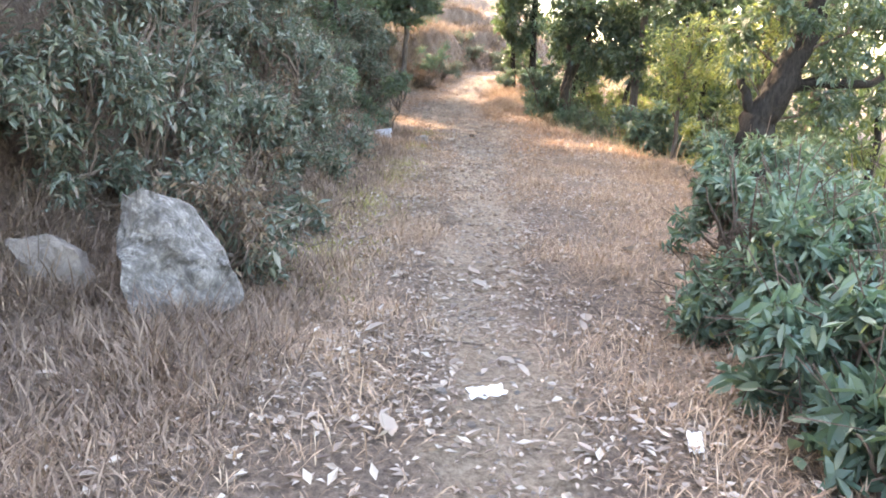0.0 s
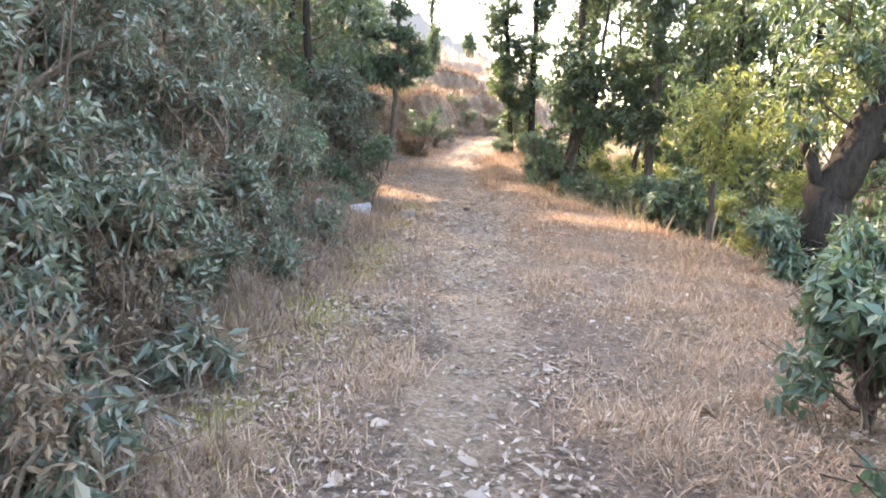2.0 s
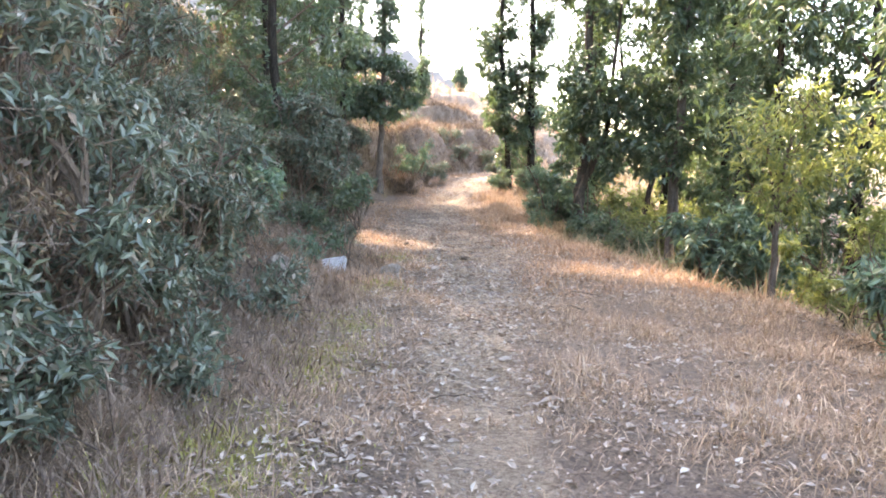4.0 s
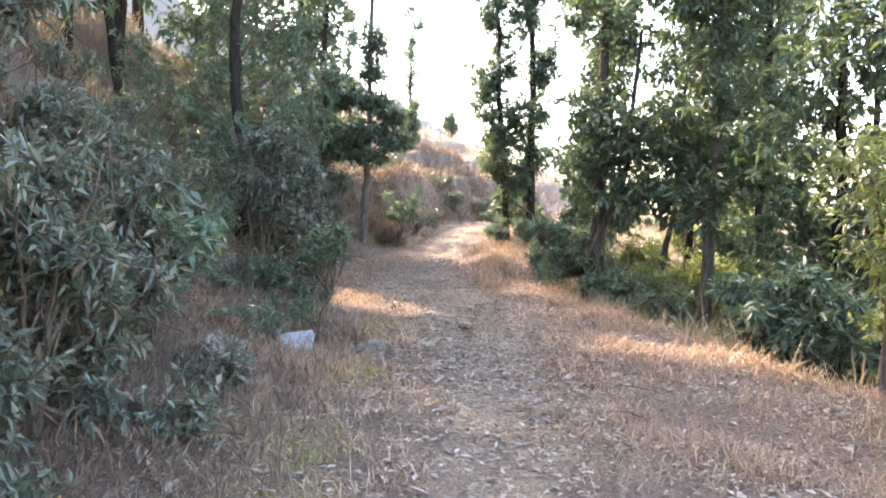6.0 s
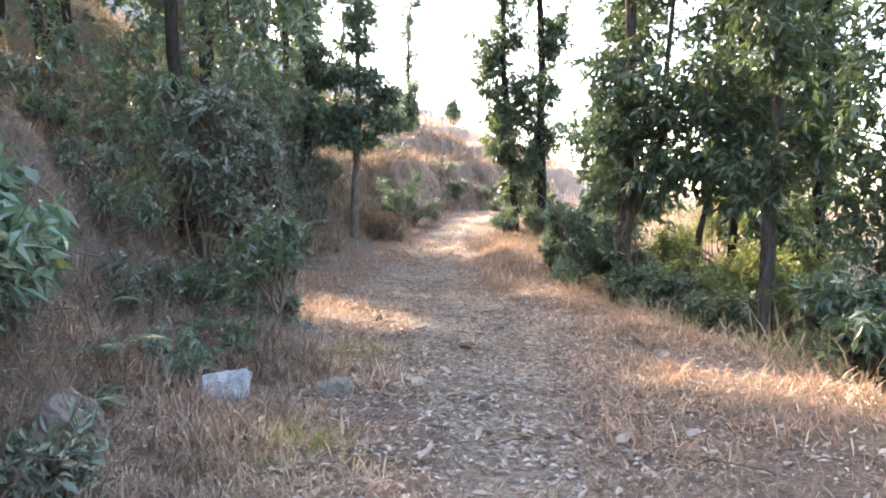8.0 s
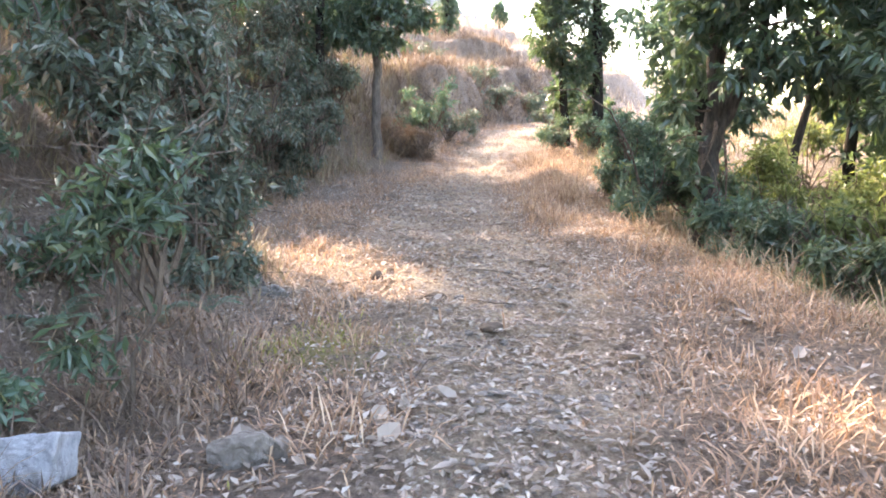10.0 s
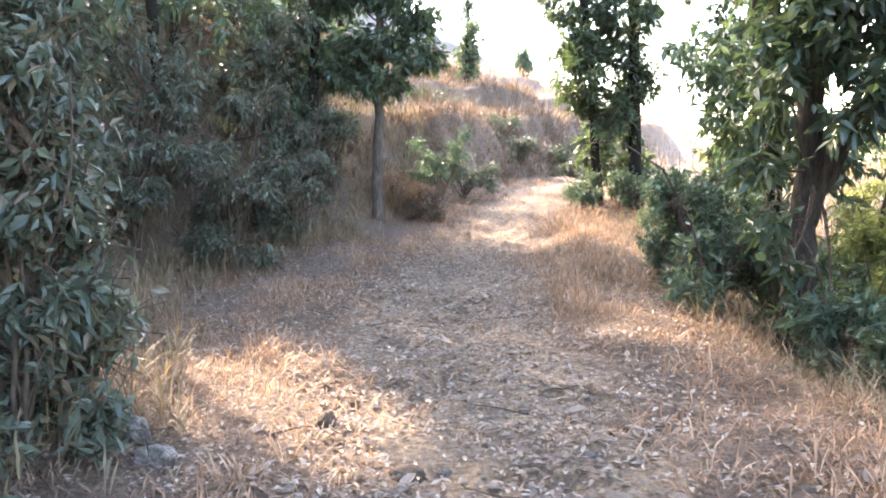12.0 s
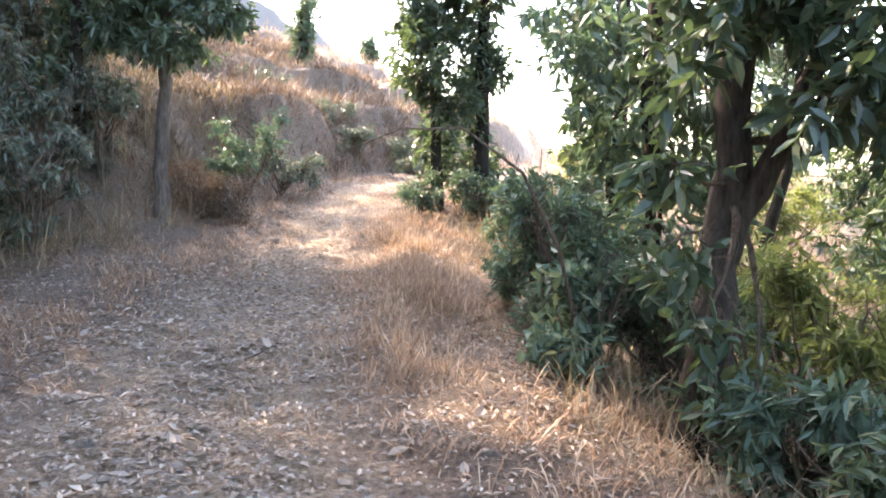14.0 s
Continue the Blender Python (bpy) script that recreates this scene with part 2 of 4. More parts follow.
def land(x, y):
    """Height of the ground."""
    x, y = np.asarray(x, float), np.asarray(y, float)
    base = path_z(y)
    d = np.maximum(toe_x(y) - x, 0)
    near = np.interp(d, [0, 0.7, 1.5, 3.5, 5.5, 7, 14, 40, 400], [0, 0.22, 0.90, 3.0, 5.0, 6.2, 11.0, 20, 40])
    k = np.clip((y - 29) / 4, 0, 1)
    d2 = np.maximum(d + k * (0.3 * np.sin(1.1 * x + 0.6 * y) + 0.25 * np.sin(2.7 * x - 1.9 * y) + 0.12 * np.sin(6.1 * x + 4.7 * y)) * np.clip(d, 0, 1), 0)
    far = np.interp(d2, HILL_D, HILL_Z)
    bank = near * (1 - k) + far * k
    e = np.maximum(x - edge_x(y), 0)
    low = np.interp(e, [0, 0.3, 1.2, 3, 8, 30, 200, 2000], [0, -0.10, -0.55, -1.1, -2.4, -9, -30, -60])
    high = np.interp(e, [0, 1, 6, 12, 30, 200, 2000], [0, -0.15, -0.2, -0.8, -6, -30, -60])
    q = np.clip((y - 24) / 5, 0, 1)
    drop = low * (1 - q) + high * q
    for mx, my, mw, ml, mh in MOUNDS:
        base = base + mh * np.exp(-((x - mx) / mw) ** 2 - ((y - my) / ml) ** 2)
    base = base + stony(x, y) * np.exp(-((x - path_x(y)) / 1.8) ** 2) * ((y > -4) & (y < 50))
    rut = -0.035 * np.exp(-((x - path_x(y)) / (path_half(y) * 0.8)) ** 2)
    rough = wobble(x, y) * (0.6 + np.clip(d, 0, 2) * (1.4 - 0.9 * k) + np.clip(e, 0, 1) * 0.5)
    return base + bank + drop + rut + rough * np.exp(-((y - 20) / 300.0) ** 2)


def bare_mask(x, y):
    return np.clip(1.0 - np.abs(x - path_x(y) + 0.12 * np.sin(2.1 * y) * np.sin(0.9 * y + 1)) / path_half(y) * 0.7, 0, 1)


MOSSY = ((-1.0, 8.6, 0.4, 0.8), (-0.82, 11.0, 0.3, 0.6), (-0.92, 12.2, 0.35, 0.5), (-0.75, 14.4, 0.35, 0.4), (-1.0, 6.2, 0.3, 0.7), (-0.5, 17.3, 0.35, 0.4))


def moss_mask(x, y):
    s = np.zeros_like(x)
    for cx, cy, rx, ry in MOSSY:
        s = np.maximum(s, np.exp(-((x - cx) / rx) ** 2 - ((y - cy) / ry) ** 2))
    return s


# ---- mesh helpers ----
def fast_mesh(name, verts, faces, mat, smooth=False):
    """A mesh from number arrays; faces is an (n, 3) or (n, 4) array."""
    me = bpy.data.meshes.new(name)
    verts, faces = np.asarray(verts, np.float32).reshape(-1, 3), np.asarray(faces, np.int32)
    n, k = faces.shape
    me.vertices.add(len(verts))
    me.vertices.foreach_set("co", verts.ravel())
    me.loops.add(n * k)
    me.loops.foreach_set("vertex_index", faces.ravel())
    me.polygons.add(n)
    me.polygons.foreach_set("loop_start", np.arange(0, n * k, k, dtype=np.int32))
    me.polygons.foreach_set("use_smooth", np.full(n, smooth))
    me.update(calc_edges=True)
    me.validate()
    me.materials.append(mat)
    return me


def part(name, mesh, parent, label=""):
    ob = new(name, mesh)
    ob.parent = parent
    return tagged(ob, label) if label else ob


def unit(v):
    return v / np.maximum(np.linalg.norm(v, axis=-1, keepdims=True), 1e-9)


def leaves(pos, way, length, width=0.32, fold=0.25, bend=0.25, fine=False, face_up=0.6):
    """Leaf blades: base at pos, tip along way, folded along the midrib and drooping at the tip."""
    n = len(pos)
    way = unit(way)
    up = np.tile((0.0, 0.0, 1.0), (n, 1)) * face_up + RNG.normal(0, 0.45, (n, 3))
    side = unit(np.cross(way, up))
    nor = np.cross(side, way)
    L = np.asarray(length).reshape(-1, 1) * np.ones((n, 1))
    w = L * width * RNG.uniform(0.75, 1.2, (n, 1)) * 0.5

    def at(s, across, lift):
        return pos + way * L * s + side * w * across + nor * (lift * w) - np.array((0, 0, 1.0)) * (bend * s * s * L * 0.5)
    if fine:
        v = np.stack([at(0, 0, 0), at(.3, -.9, fold), at(.3, 0, -fold), at(.3, .9, fold), at(.65, -.8, fold), at(.65, 0, -fold), at(.65, .8, fold), at(1, 0, 0)], 1)
        f = [(0, 2, 1), (0, 3, 2), (1, 2, 4), (2, 5, 4), (2, 3, 5), (3, 6, 5), (4, 5, 7), (5, 6, 7)]
    elif fine is None:
        v = np.stack([at(0, 0, -fold), at(.45, -1, fold), at(.45, 1, fold), at(1, 0, -fold)], 1)
        f = [(0, 3, 1), (0, 2, 3)]
    else:
        v = np.stack([at(0, 0, 0), at(.42, -1, fold), at(.5, 0, -fold), at(.42, 1, fold), at(1, 0, 0)], 1)
        f = [(0, 2, 1), (0, 3, 2), (1, 2, 4), (2, 3, 4)]
    k = v.shape[1]
    faces = (np.arange(n)[:, None, None] * k + np.array(f)[None]).reshape(-1, 3)
    return v.reshape(-1, 3), faces


def tube(points, radii, sides=8, gnarl=0.0, start=0):
    """A tapered tube through points, closed at its end; returns vertices and triangles."""
    P, R = np.asarray(points, float), np.asarray(radii, float)
    n = len(P)
    T = unit(np.gradient(P, axis=0))
    ref = np.where(np.abs(T[:, 2:3]) > 0.9, np.array([[1.0, 0, 0]]), np.array([[0, 0, 1.0]]))
    A = unit(np.cross(T, ref))
    for i in range(1, n):
        a = A[i - 1] - T[i] * np.dot(A[i - 1], T[i])
        A[i] = a / max(np.linalg.norm(a), 1e-9)
    B = np.cross(T, A)
    ang = np.linspace(0, 2 * np.pi, sides, endpoint=False)
    r = R[:, None] * (1 + gnarl * RNG.normal(0, 1, (n, sides)))
    V = P[:, None, :] + r[..., None] * (np.cos(ang)[None, :, None] * A[:, None, :] + np.sin(ang)[None, :, None] * B[:, None, :])
    i, j = np.meshgrid(np.arange(n - 1), np.arange(sides), indexing="ij")
    a, b = i * sides + j, i * sides + (j + 1) % sides
    F = np.concatenate([np.stack([a, b, b + sides], -1).reshape(-1, 3), np.stack([a, b + sides, a + sides], -1).reshape(-1, 3)])
    V = np.concatenate([V.reshape(-1, 3), P[-1:]])
    j = np.arange(sides)
    cap = np.stack([(n - 1) * sides + j, (n - 1) * sides + (j + 1) % sides, np.full(sides, n * sides)], -1)
    return V, np.concatenate([F, cap]) + start


def join(pieces):
    vs, fs, k = [], [], 0
    for v, f in pieces:
        vs.append(v)
        fs.append(f + k)
        k += len(v)
    return np.concatenate(vs), np.concatenate(fs)


def wander(a, b, n, amount):
    """n points from a to b that stray sideways."""
    s = np.linspace(0, 1, n)[:, None]
    p = np.asarray(a) * (1 - s) + np.asarray(b) * s
    return p + np.cumsum(RNG.normal(0, amount, (n, 3)), 0) * np.sin(np.pi * s) ** 0.5


# openings in the canopy through which the sun reaches the ground: x, y, half length, half width, turn
GAPS = ((-1.3, 20.7, 2.4, 0.60, -58), (1.9, 22.0, 0.9, 0.24, -42), (3.3, 15.6, 1.7, 0.40, -22), (2.0, 26.4, 1.0, 0.36, -25), (1.9, 33.2, 1.3, 0.55, -30), (0.9, 30.2, 0.7, 0.22, -25), (6.4, 21.0, 2.0, 1.3, 0))


def in_gap(P, grow=1.0):
    q = P - np.array(SUN) * ((P[:, 2] - 0.05) / SUN.z)[:, None]
    hit = np.zeros(len(P), bool)
    for cx, cy, a, b, turn in GAPS:
        c, s = math.cos(radians(turn)), math.sin(radians(turn))
        u, v = (q[:, 0] - cx) * c + (q[:, 1] - cy) * s, -(q[:, 0] - cx) * s + (q[:, 1] - cy) * c
        hit |= (u / (a + 0.12)) ** 2 + (v / (b + 0.12)) ** 2 < grow
    return hit


def foliage(blobs, twigs, per, length, core, droop=0.35, fine=False, hollow=0.45, base=(0, 0, 0), width=0.32, spread=0.30, gaps=False):
    """Leafy twigs inside rounded clumps (x, y, z, rx, ry, rz): returns leaf and twig geometry."""
    blobs = np.asarray(blobs, float)
    vol = np.prod(blobs[:, 3:], axis=1) ** 0.75
    pick = RNG.choice(len(blobs), twigs, p=vol / vol.sum())
    d = unit(RNG.normal(0, 1, (twigs, 3)))
    r = hollow + (1 - hollow) * RNG.random((twigs, 1)) ** 0.7
    r = r * (1 + 0.28 * np.sin(5.1 * d[:, :1] + pick[:, None]) * np.sin(4.3 * d[:, 2:] + 1.7 * pick[:, None]))
    tip = blobs[pick, :3] + d * r * blobs[pick, 3:]
    keep = ~in_gap(tip + np.asarray(base)) if gaps else np.ones(twigs, bool)
    tip, d, pick = tip[keep], d[keep], pick[keep]
    n = len(tip)
    out = unit(d + np.array((0, 0, 0.1)) + RNG.normal(0, 0.35, (n, 3)))
    s = RNG.uniform(0, 1, (n, per, 1))
    pos = tip[:, None, :] - out[:, None, :] * s * spread + RNG.normal(0, 0.012, (n, per, 3))
    way = out[:, None, :] * 0.55 + unit(RNG.normal(0, 1, (n, per, 3))) * 0.85 - np.array((0, 0, 1.0)) * droop
    size = length * RNG.uniform(0.6, 1.25, n * per)
    leaf = leaves(pos.reshape(-1, 3), way.reshape(-1, 3), size, fine=fine, width=width)
    tip, out = tip[::3], out[::3]
    n = len(tip)
    a = tip - out * (spread + 0.18)
    side = unit(np.cross(out, RNG.normal(0, 1, (n, 3))))
    up = np.cross(side, out)
    w = 0.0045
    tri = [a + side * w, a - side * w * 0.5 + up * w, a - side * w * 0.5 - up * w, tip]
    v = np.stack(tri, 1).reshape(-1, 3)
    f = (np.arange(n)[:, None, None] * 4 + np.array([(0, 1, 3), (1, 2, 3), (2, 0, 3)])[None]).reshape(-1, 3)
    return leaf, (v, f)


def plant(name, x, y, stems, blobs, twigs, per, length, leaf_mat, bark, label, category, group="", limbs=(), droop=0.35, fine=False, hollow=0.45, sides=8, gnarl=0.03, sink=0.12, width=0.32, z=None, reach=0.75, gaps=False):
    """A tree or shrub. stems: (points relative to the foot, first radius, last radius); blobs: leafy clumps; each clump hangs on a limb from the first stem."""
    foot = (x, y, float(land(x, y)) - 0.02 if z is None else z)
    root = new(name)
    root.location = foot
    tagged(root, label, category, group)
    tree = name.endswith("tree")
    for points, r0, r1 in stems:
        pts = np.asarray(points, float).copy()
        fineness = max(6, len(pts) * (3 if tree else 2))
        t = np.linspace(0, len(pts) - 1, fineness)
        pts = np.stack([np.interp(t, np.arange(len(pts)), pts[:, i]) for i in range(3)], 1)
        pts[1:-1] += RNG.normal(0, 0.010 + r0 * 0.05, (len(pts) - 2, 3))
        pts[0, 2] -= sink
        rad = np.linspace(r0, r1, len(pts))
        rad[0] *= 1.25
        v, f = tube(pts, rad, sides, gnarl)
        part("trunk" if tree else "stem", fast_mesh("stem", v, f, bark, True), root)
    main = np.asarray(stems[0][0], float)
    top = main[-1, 2]
    limb_pieces = []
    for b in blobs:
        hz = min(max(b[2] - reach * max(b[5], 0.3) - 0.25, 0.15 * top), top * 0.97)
        a = np.array([np.interp(hz, main[:, 2], main[:, i]) for i in range(3)])
        c = np.asarray(b[:3])
        if np.linalg.norm(c - a) > 0.25:
            r = min(0.035, 0.012 + 0.012 * np.linalg.norm(c - a))
            limb_pieces.append(tube(wander(a, c, 5, 0.03), np.linspace(r, 0.006, 5), 4))
            for _ in range(2):
                e = c + unit(RNG.normal(0, 1, 3)) * np.asarray(b[3:]) * 0.75
                limb_pieces.append(tube(wander(a * 0.4 + c * 0.6, e, 4, 0.02), np.linspace(r * 0.55, 0.004, 4), 3))
    for points, r0, r1 in limbs:
        v, f = tube(points, np.linspace(r0, r1, len(points)), 6, gnarl)
        part("limb", fast_mesh("limb", v, f, bark, True), root)
    leaf, stick = foliage(blobs, twigs, per, length, main, droop, fine, hollow, foot, width, gaps=gaps)
    tagged(part("twig_tangle", fast_mesh("twig_tangle", *join(limb_pieces + [stick]), TWIG), root), kind="stuff")
    part("crown" if tree else "foliage", fast_mesh("leaves", *leaf, leaf_mat), root)
    return root


# ---- ground ----
def steps(lo, hi, step, far_lo, far_hi, grow=1.28):
    mid = list(np.arange(lo, hi + 1e-6, step))
    a, s = [lo], step
    while a[-1] > far_lo:
        s *= grow
        a.append(a[-1] - s)
    b, s = [hi], step
    while b[-1] < far_hi:
        s *= grow
        b.append(b[-1] + s)
    return np.array(a[1:][::-1] + mid + b[1:])


def build_ground():
    xs, ys = steps(-7, 7, 0.14, -1500, 1500), steps(-3, 48, 0.075, -1200, 2500)
    xs = np.concatenate([xs[xs < -2.4], np.arange(-2.4, 3.4, 0.06), xs[xs > 3.4]])
    X, Y = np.meshgrid(xs, ys)
    Z = land(X, Y)
    nx, ny = len(xs), len(ys)
    i, j = np.meshgrid(np.arange(ny - 1), np.arange(nx - 1), indexing="ij")
    a = i * nx + j
    F = np.stack([a, a + 1, a + nx + 1, a + nx], -1).reshape(-1, 4)
    me = fast_mesh("ground", np.stack([X, Y, Z], -1), F, EARTH, True)
    for key, val in (("bare", bare_mask(X, Y)), ("moss", moss_mask(X, Y))):
        at = me.attributes.new(key, "FLOAT", "POINT")
        at.data.foreach_set("value", val.astype(np.float32).ravel())
    tagged(new("ground", me), "trodden earth path through dry grass on a hillside", "ground", kind="structure")


build_ground()


# ---- ground cover ----
def blades(n, xlo, xhi, ylo, yhi, density, length, lean, mat, name, label, category="grass", wide=0.0042, tuft=0.0):
    """Bent grass blades over a stretch of ground; density(x, y) in 0..1 thins them."""
    x, y = RNG.uniform(xlo, xhi, n), RNG.uniform(ylo, yhi, n)
    keep = RNG.random(n) < density(x, y)
    x, y = x[keep], y[keep]
    if tuft:
        per = 9
        x, y = np.repeat(x, per) + RNG.normal(0, tuft, len(x) * per), np.repeat(y, per) + RNG.normal(0, tuft, len(y) * per)
    n = len(x)
    z = land(x, y) - 0.01
    a = RNG.uniform(0, 2 * np.pi, n)
    L = length * RNG.gamma(5, 0.2, n).clip(0.35, 2.2) * (0.55 + 0.85 * patchy(x, y, 1.7))
    tilt = RNG.normal(lean, 0.35, n).clip(0.05, 1.62)
    hx, hy = np.cos(a), np.sin(a)
    P = np.stack([x, y, z], 1)
    H = np.stack([hx, hy, np.zeros(n)], 1)
    S = np.stack([-hy, hx, np.zeros(n)], 1) * wide * RNG.uniform(0.6, 1.5, (n, 1))
    up = np.array((0, 0, 1.0))
    m = P + (H * np.sin(tilt * 0.8)[:, None] + up * np.cos(tilt * 0.8)[:, None]) * (L * 0.55)[:, None]
    t = m + (H * np.sin(tilt * 1.12)[:, None] + up * np.cos(tilt * 1.12)[:, None]) * (L * 0.45)[:, None]
    V = np.stack([P, m - S, m + S, t], 1).reshape(-1, 3)
    F = (np.arange(n)[:, None, None] * 4 + np.array([(0, 2, 1), (1, 2, 3)])[None]).reshape(-1, 3)
    return tagged(new(name, fast_mesh(name, V, F, mat)), label, category, kind="stuff")


def patchy(x, y, s=1.0):
    v = np.sin(1.9 * s * x + 0.7 * y) * np.sin(1.3 * s * y - 0.8 * x + 1.1) + 0.6 * np.sin(4.1 * s * x - 2.3 * y) * np.sin(3.7 * s * y + 1.9 * x)
    return np.clip(0.55 + 0.45 * v, 0.05, 1)


def verge(x, y):
    off = np.abs(x - path_x(y)) / path_half(y)
    return (0.35 + 0.65 * patchy(x, y, 2.9)) * np.clip((off - 0.5) * 0.8, np.where(y > 26, 0.3, 0.07), 1) * patchy(x, y) * (x < edge_x(y) + 0.7) * (x > toe_x(y) - 1.2)


def banks(x, y):
    return (x < toe_x(y) + 0.15) * np.clip(patchy(x, y) + 0.25, 0, 1)


blades(470000, -3.4, 4.6, 1.0, 14, verge, 0.088, 1.25, GRASS_DRY, "dry_grass", "flattened straw-brown dry grass beside the path", wide=0.0026)
blades(20000, -3.4, 4.6, 1.0, 14, lambda x, y: verge(x, y) * patchy(x, y, 2.3), 0.11, 1.0, GRASS_DRY, "grass_tufts", "loose tufts of dry straw-brown grass", tuft=0.035, wide=0.003)
blades(300000, -3.6, 4.2, 14, 36, verge, 0.10, 1.1, GRASS_RED, "dry_grass", "dry reddish-brown grass beside the path", wide=0.0045)
blades(9000, -3.6, 4.2, 14, 30, lambda x, y: verge(x, y) * patchy(x, y, 2.3), 0.13, 0.95, GRASS_RED, "grass_tufts", "loose tufts of dry reddish-brown grass", tuft=0.04, wide=0.004)
blades(15000, -7.0, -0.6, 1.5, 23, banks, 0.21, 1.3, GRASS_BROWN, "bank_grass", "long withered grass hanging on the bank", tuft=0.05, wide=0.0035)
blades(4000, -9, -1.2, 18, 34, banks, 0.30, 0.8, GRASS_TAN, "bank_grass", "long withered grass on the hillside", tuft=0.06, wide=0.006)
blades(5200, -3.2, -0.7, 1.8, 6.0, lambda x, y: (patchy(x, y, 2) + 0.25) * np.clip((-0.6 - x) * 1.6, 0, 1), 0.15, 1.1, GRASS_BROWN, "grass_tufts", "brown dry weeds round the boulders", tuft=0.05, wide=0.0034)
blades(2600, -2.8, -0.7, 5, 17, lambda x, y: (x < toe_x(y) + 0.35) * (patchy(x, y, 1.6) + 0.2), 0.17, 0.95, GRASS_BROWN, "grass_tufts", "dark brown withered grass at the foot of the bank", tuft=0.05, wide=0.0036)
blades(110000, -1.6, 0.3, 5, 18, lambda x, y: moss_mask(x, y) * patchy(x, y, 2), 0.05, 0.8, GRASS_GREEN, "green_grass", "short yellow-green grass in the verge")
blades(2600, 2.2, 5.0, 15, 31, lambda x, y: np.exp(-((x - edge_x(y) - 0.25) / 0.35) ** 2), 0.32, 1.2, GRASS_TAN, "edge_grass", "long arching withered grass along the brink", tuft=0.05, wide=0.0032)
blades(2600, 0.7, 2.6, 22.5, 29.5, lambda x, y: np.exp(-((x - 1.7) / 0.5) ** 2) * patchy(x, y), 0.16, 0.8, GRASS_DRY, "dry_grass", "golden dry grass on a low mound", tuft=0.05, wide=0.004)
blades(15000, -7, 7, 29, 47, lambda x, y: (x < toe_x(y) - 0.1) * np.clip(patchy(x, y) + 0.2, 0, 1), 0.26, 0.95, GRASS_BROWN, "hill_grass", "brown withered grass on the face of the hill", tuft=0.10, wide=0.010)
blades(3000, -14, 14, 40, 62, lambda x, y: (np.abs(x - path_x(y)) > path_half(y)) * patchy(x, y), 0.35, 0.7, GRASS_DRY, "hill_grass", "dry pinkish-brown grass on the terraced hill", tuft=0.12, wide=0.012)
blades(11000, 2.6, 18, 2, 46, lambda x, y: (x > edge_x(y) + 0.3) * np.exp(-(x - edge_x(y)) / 7), 0.30, 0.8, GRASS_TAN, "valley_grass", "rough tan grass on the slope below the brink", tuft=0.09, wide=0.009)


def scatter_leaves(n, xlo, xhi, ylo, yhi, density, size, name, label, fine=True):
    x, y = RNG.uniform(xlo, xhi, n), RNG.uniform(ylo, yhi, n)
    k = RNG.random(n) < density(x, y)
    x, y = x[k], y[k]
    n = len(x)
    a = RNG.uniform(0, 2 * np.pi, n)
    way = np.stack([np.cos(a), np.sin(a), RNG.normal(0.06, 0.2, n)], 1)
    pos = np.stack([x, y, land(x, y) + RNG.uniform(0.004, 0.03, n)], 1)
    v, f = leaves(pos, way, size * RNG.uniform(0.55, 1.3, n), width=0.48, fold=0.45, bend=-0.08, fine=fine, face_up=2.0)
    return tagged(new(name, fast_mesh(name, v, f, LITTER)), label, "leaf litter", kind="stuff")


def litter_density(x, y):
    off = np.abs(x - path_x(y) + 0.15)
    return (0.42 + 0.58 * np.exp(-((off - 0.35) / 0.6) ** 2)) * patchy(x, y, 1.4) * (x > toe_x(y) - 1.5) * (x < edge_x(y) + 0.5)


litter = scatter_leaves(52000, -3.2, 4.0, 0.8, 27, litter_density, 0.062, "leaf_litter", "pale curled dead leaves lying on the path", False)
scatter_leaves(110000, -3.2, 4.0, 0.8, 27, litter_density, 0.035, "leaf_crumbs", "broken bits of dead leaf on the path", None)
scatter_leaves(46000, -2.6, 2.4, 14, 28, lambda x, y: np.clip(bare_mask(x, y) + 0.25, 0, 1) * patchy(x, y, 2.2), 0.05, "leaf_crumbs", "pale dead leaves trodden into the stony path", None)


# pebbles on the stony part of the path
def pebbles(n, xlo, xhi, ylo, yhi, size):
    x, y = RNG.uniform(xlo, xhi, n), RNG.uniform(ylo, yhi, n)
    k = RNG.random(n) < bare_mask(x, y) ** 1.5
    x, y = x[k], y[k]
    n = len(x)
    r = size * RNG.gamma(2.2, 0.4, n).clip(0.2, 3.0)
    z = land(x, y) + r * 0.2
    base = np.array([(1, 0, 0), (0.3, 0.95, 0), (-0.8, 0.6, 0), (-0.8, -0.6, 0), (0.3, -0.95, 0), (0.1, 0.1, 0.75), (0.35, -0.3, 0.6)])
    V = base[None] * (1 + RNG.normal(0, 0.22, (n, 7, 3))) * r[:, None, None]
    a = RNG.uniform(0, 6.283, n)
    c, s = np.cos(a)[:, None], np.sin(a)[:, None]
    V = np.stack([V[..., 0] * c - V[..., 1] * s + x[:, None], V[..., 0] * s + V[..., 1] * c + y[:, None], V[..., 2] * 0.45 + z[:, None]], -1)
    f = [(0, 1, 5), (1, 2, 5), (2, 3, 5), (3, 4, 6), (4, 0, 6), (0, 5, 6), (5, 3, 6)]
    F = (np.arange(n)[:, None, None] * 7 + np.array(f)[None]).reshape(-1, 3)
    return tagged(new("pebbles", fast_mesh("pebbles", V, F, ROCK_WARM)), "small grey-brown stones bedded in the path", "pebbles", kind="stuff")


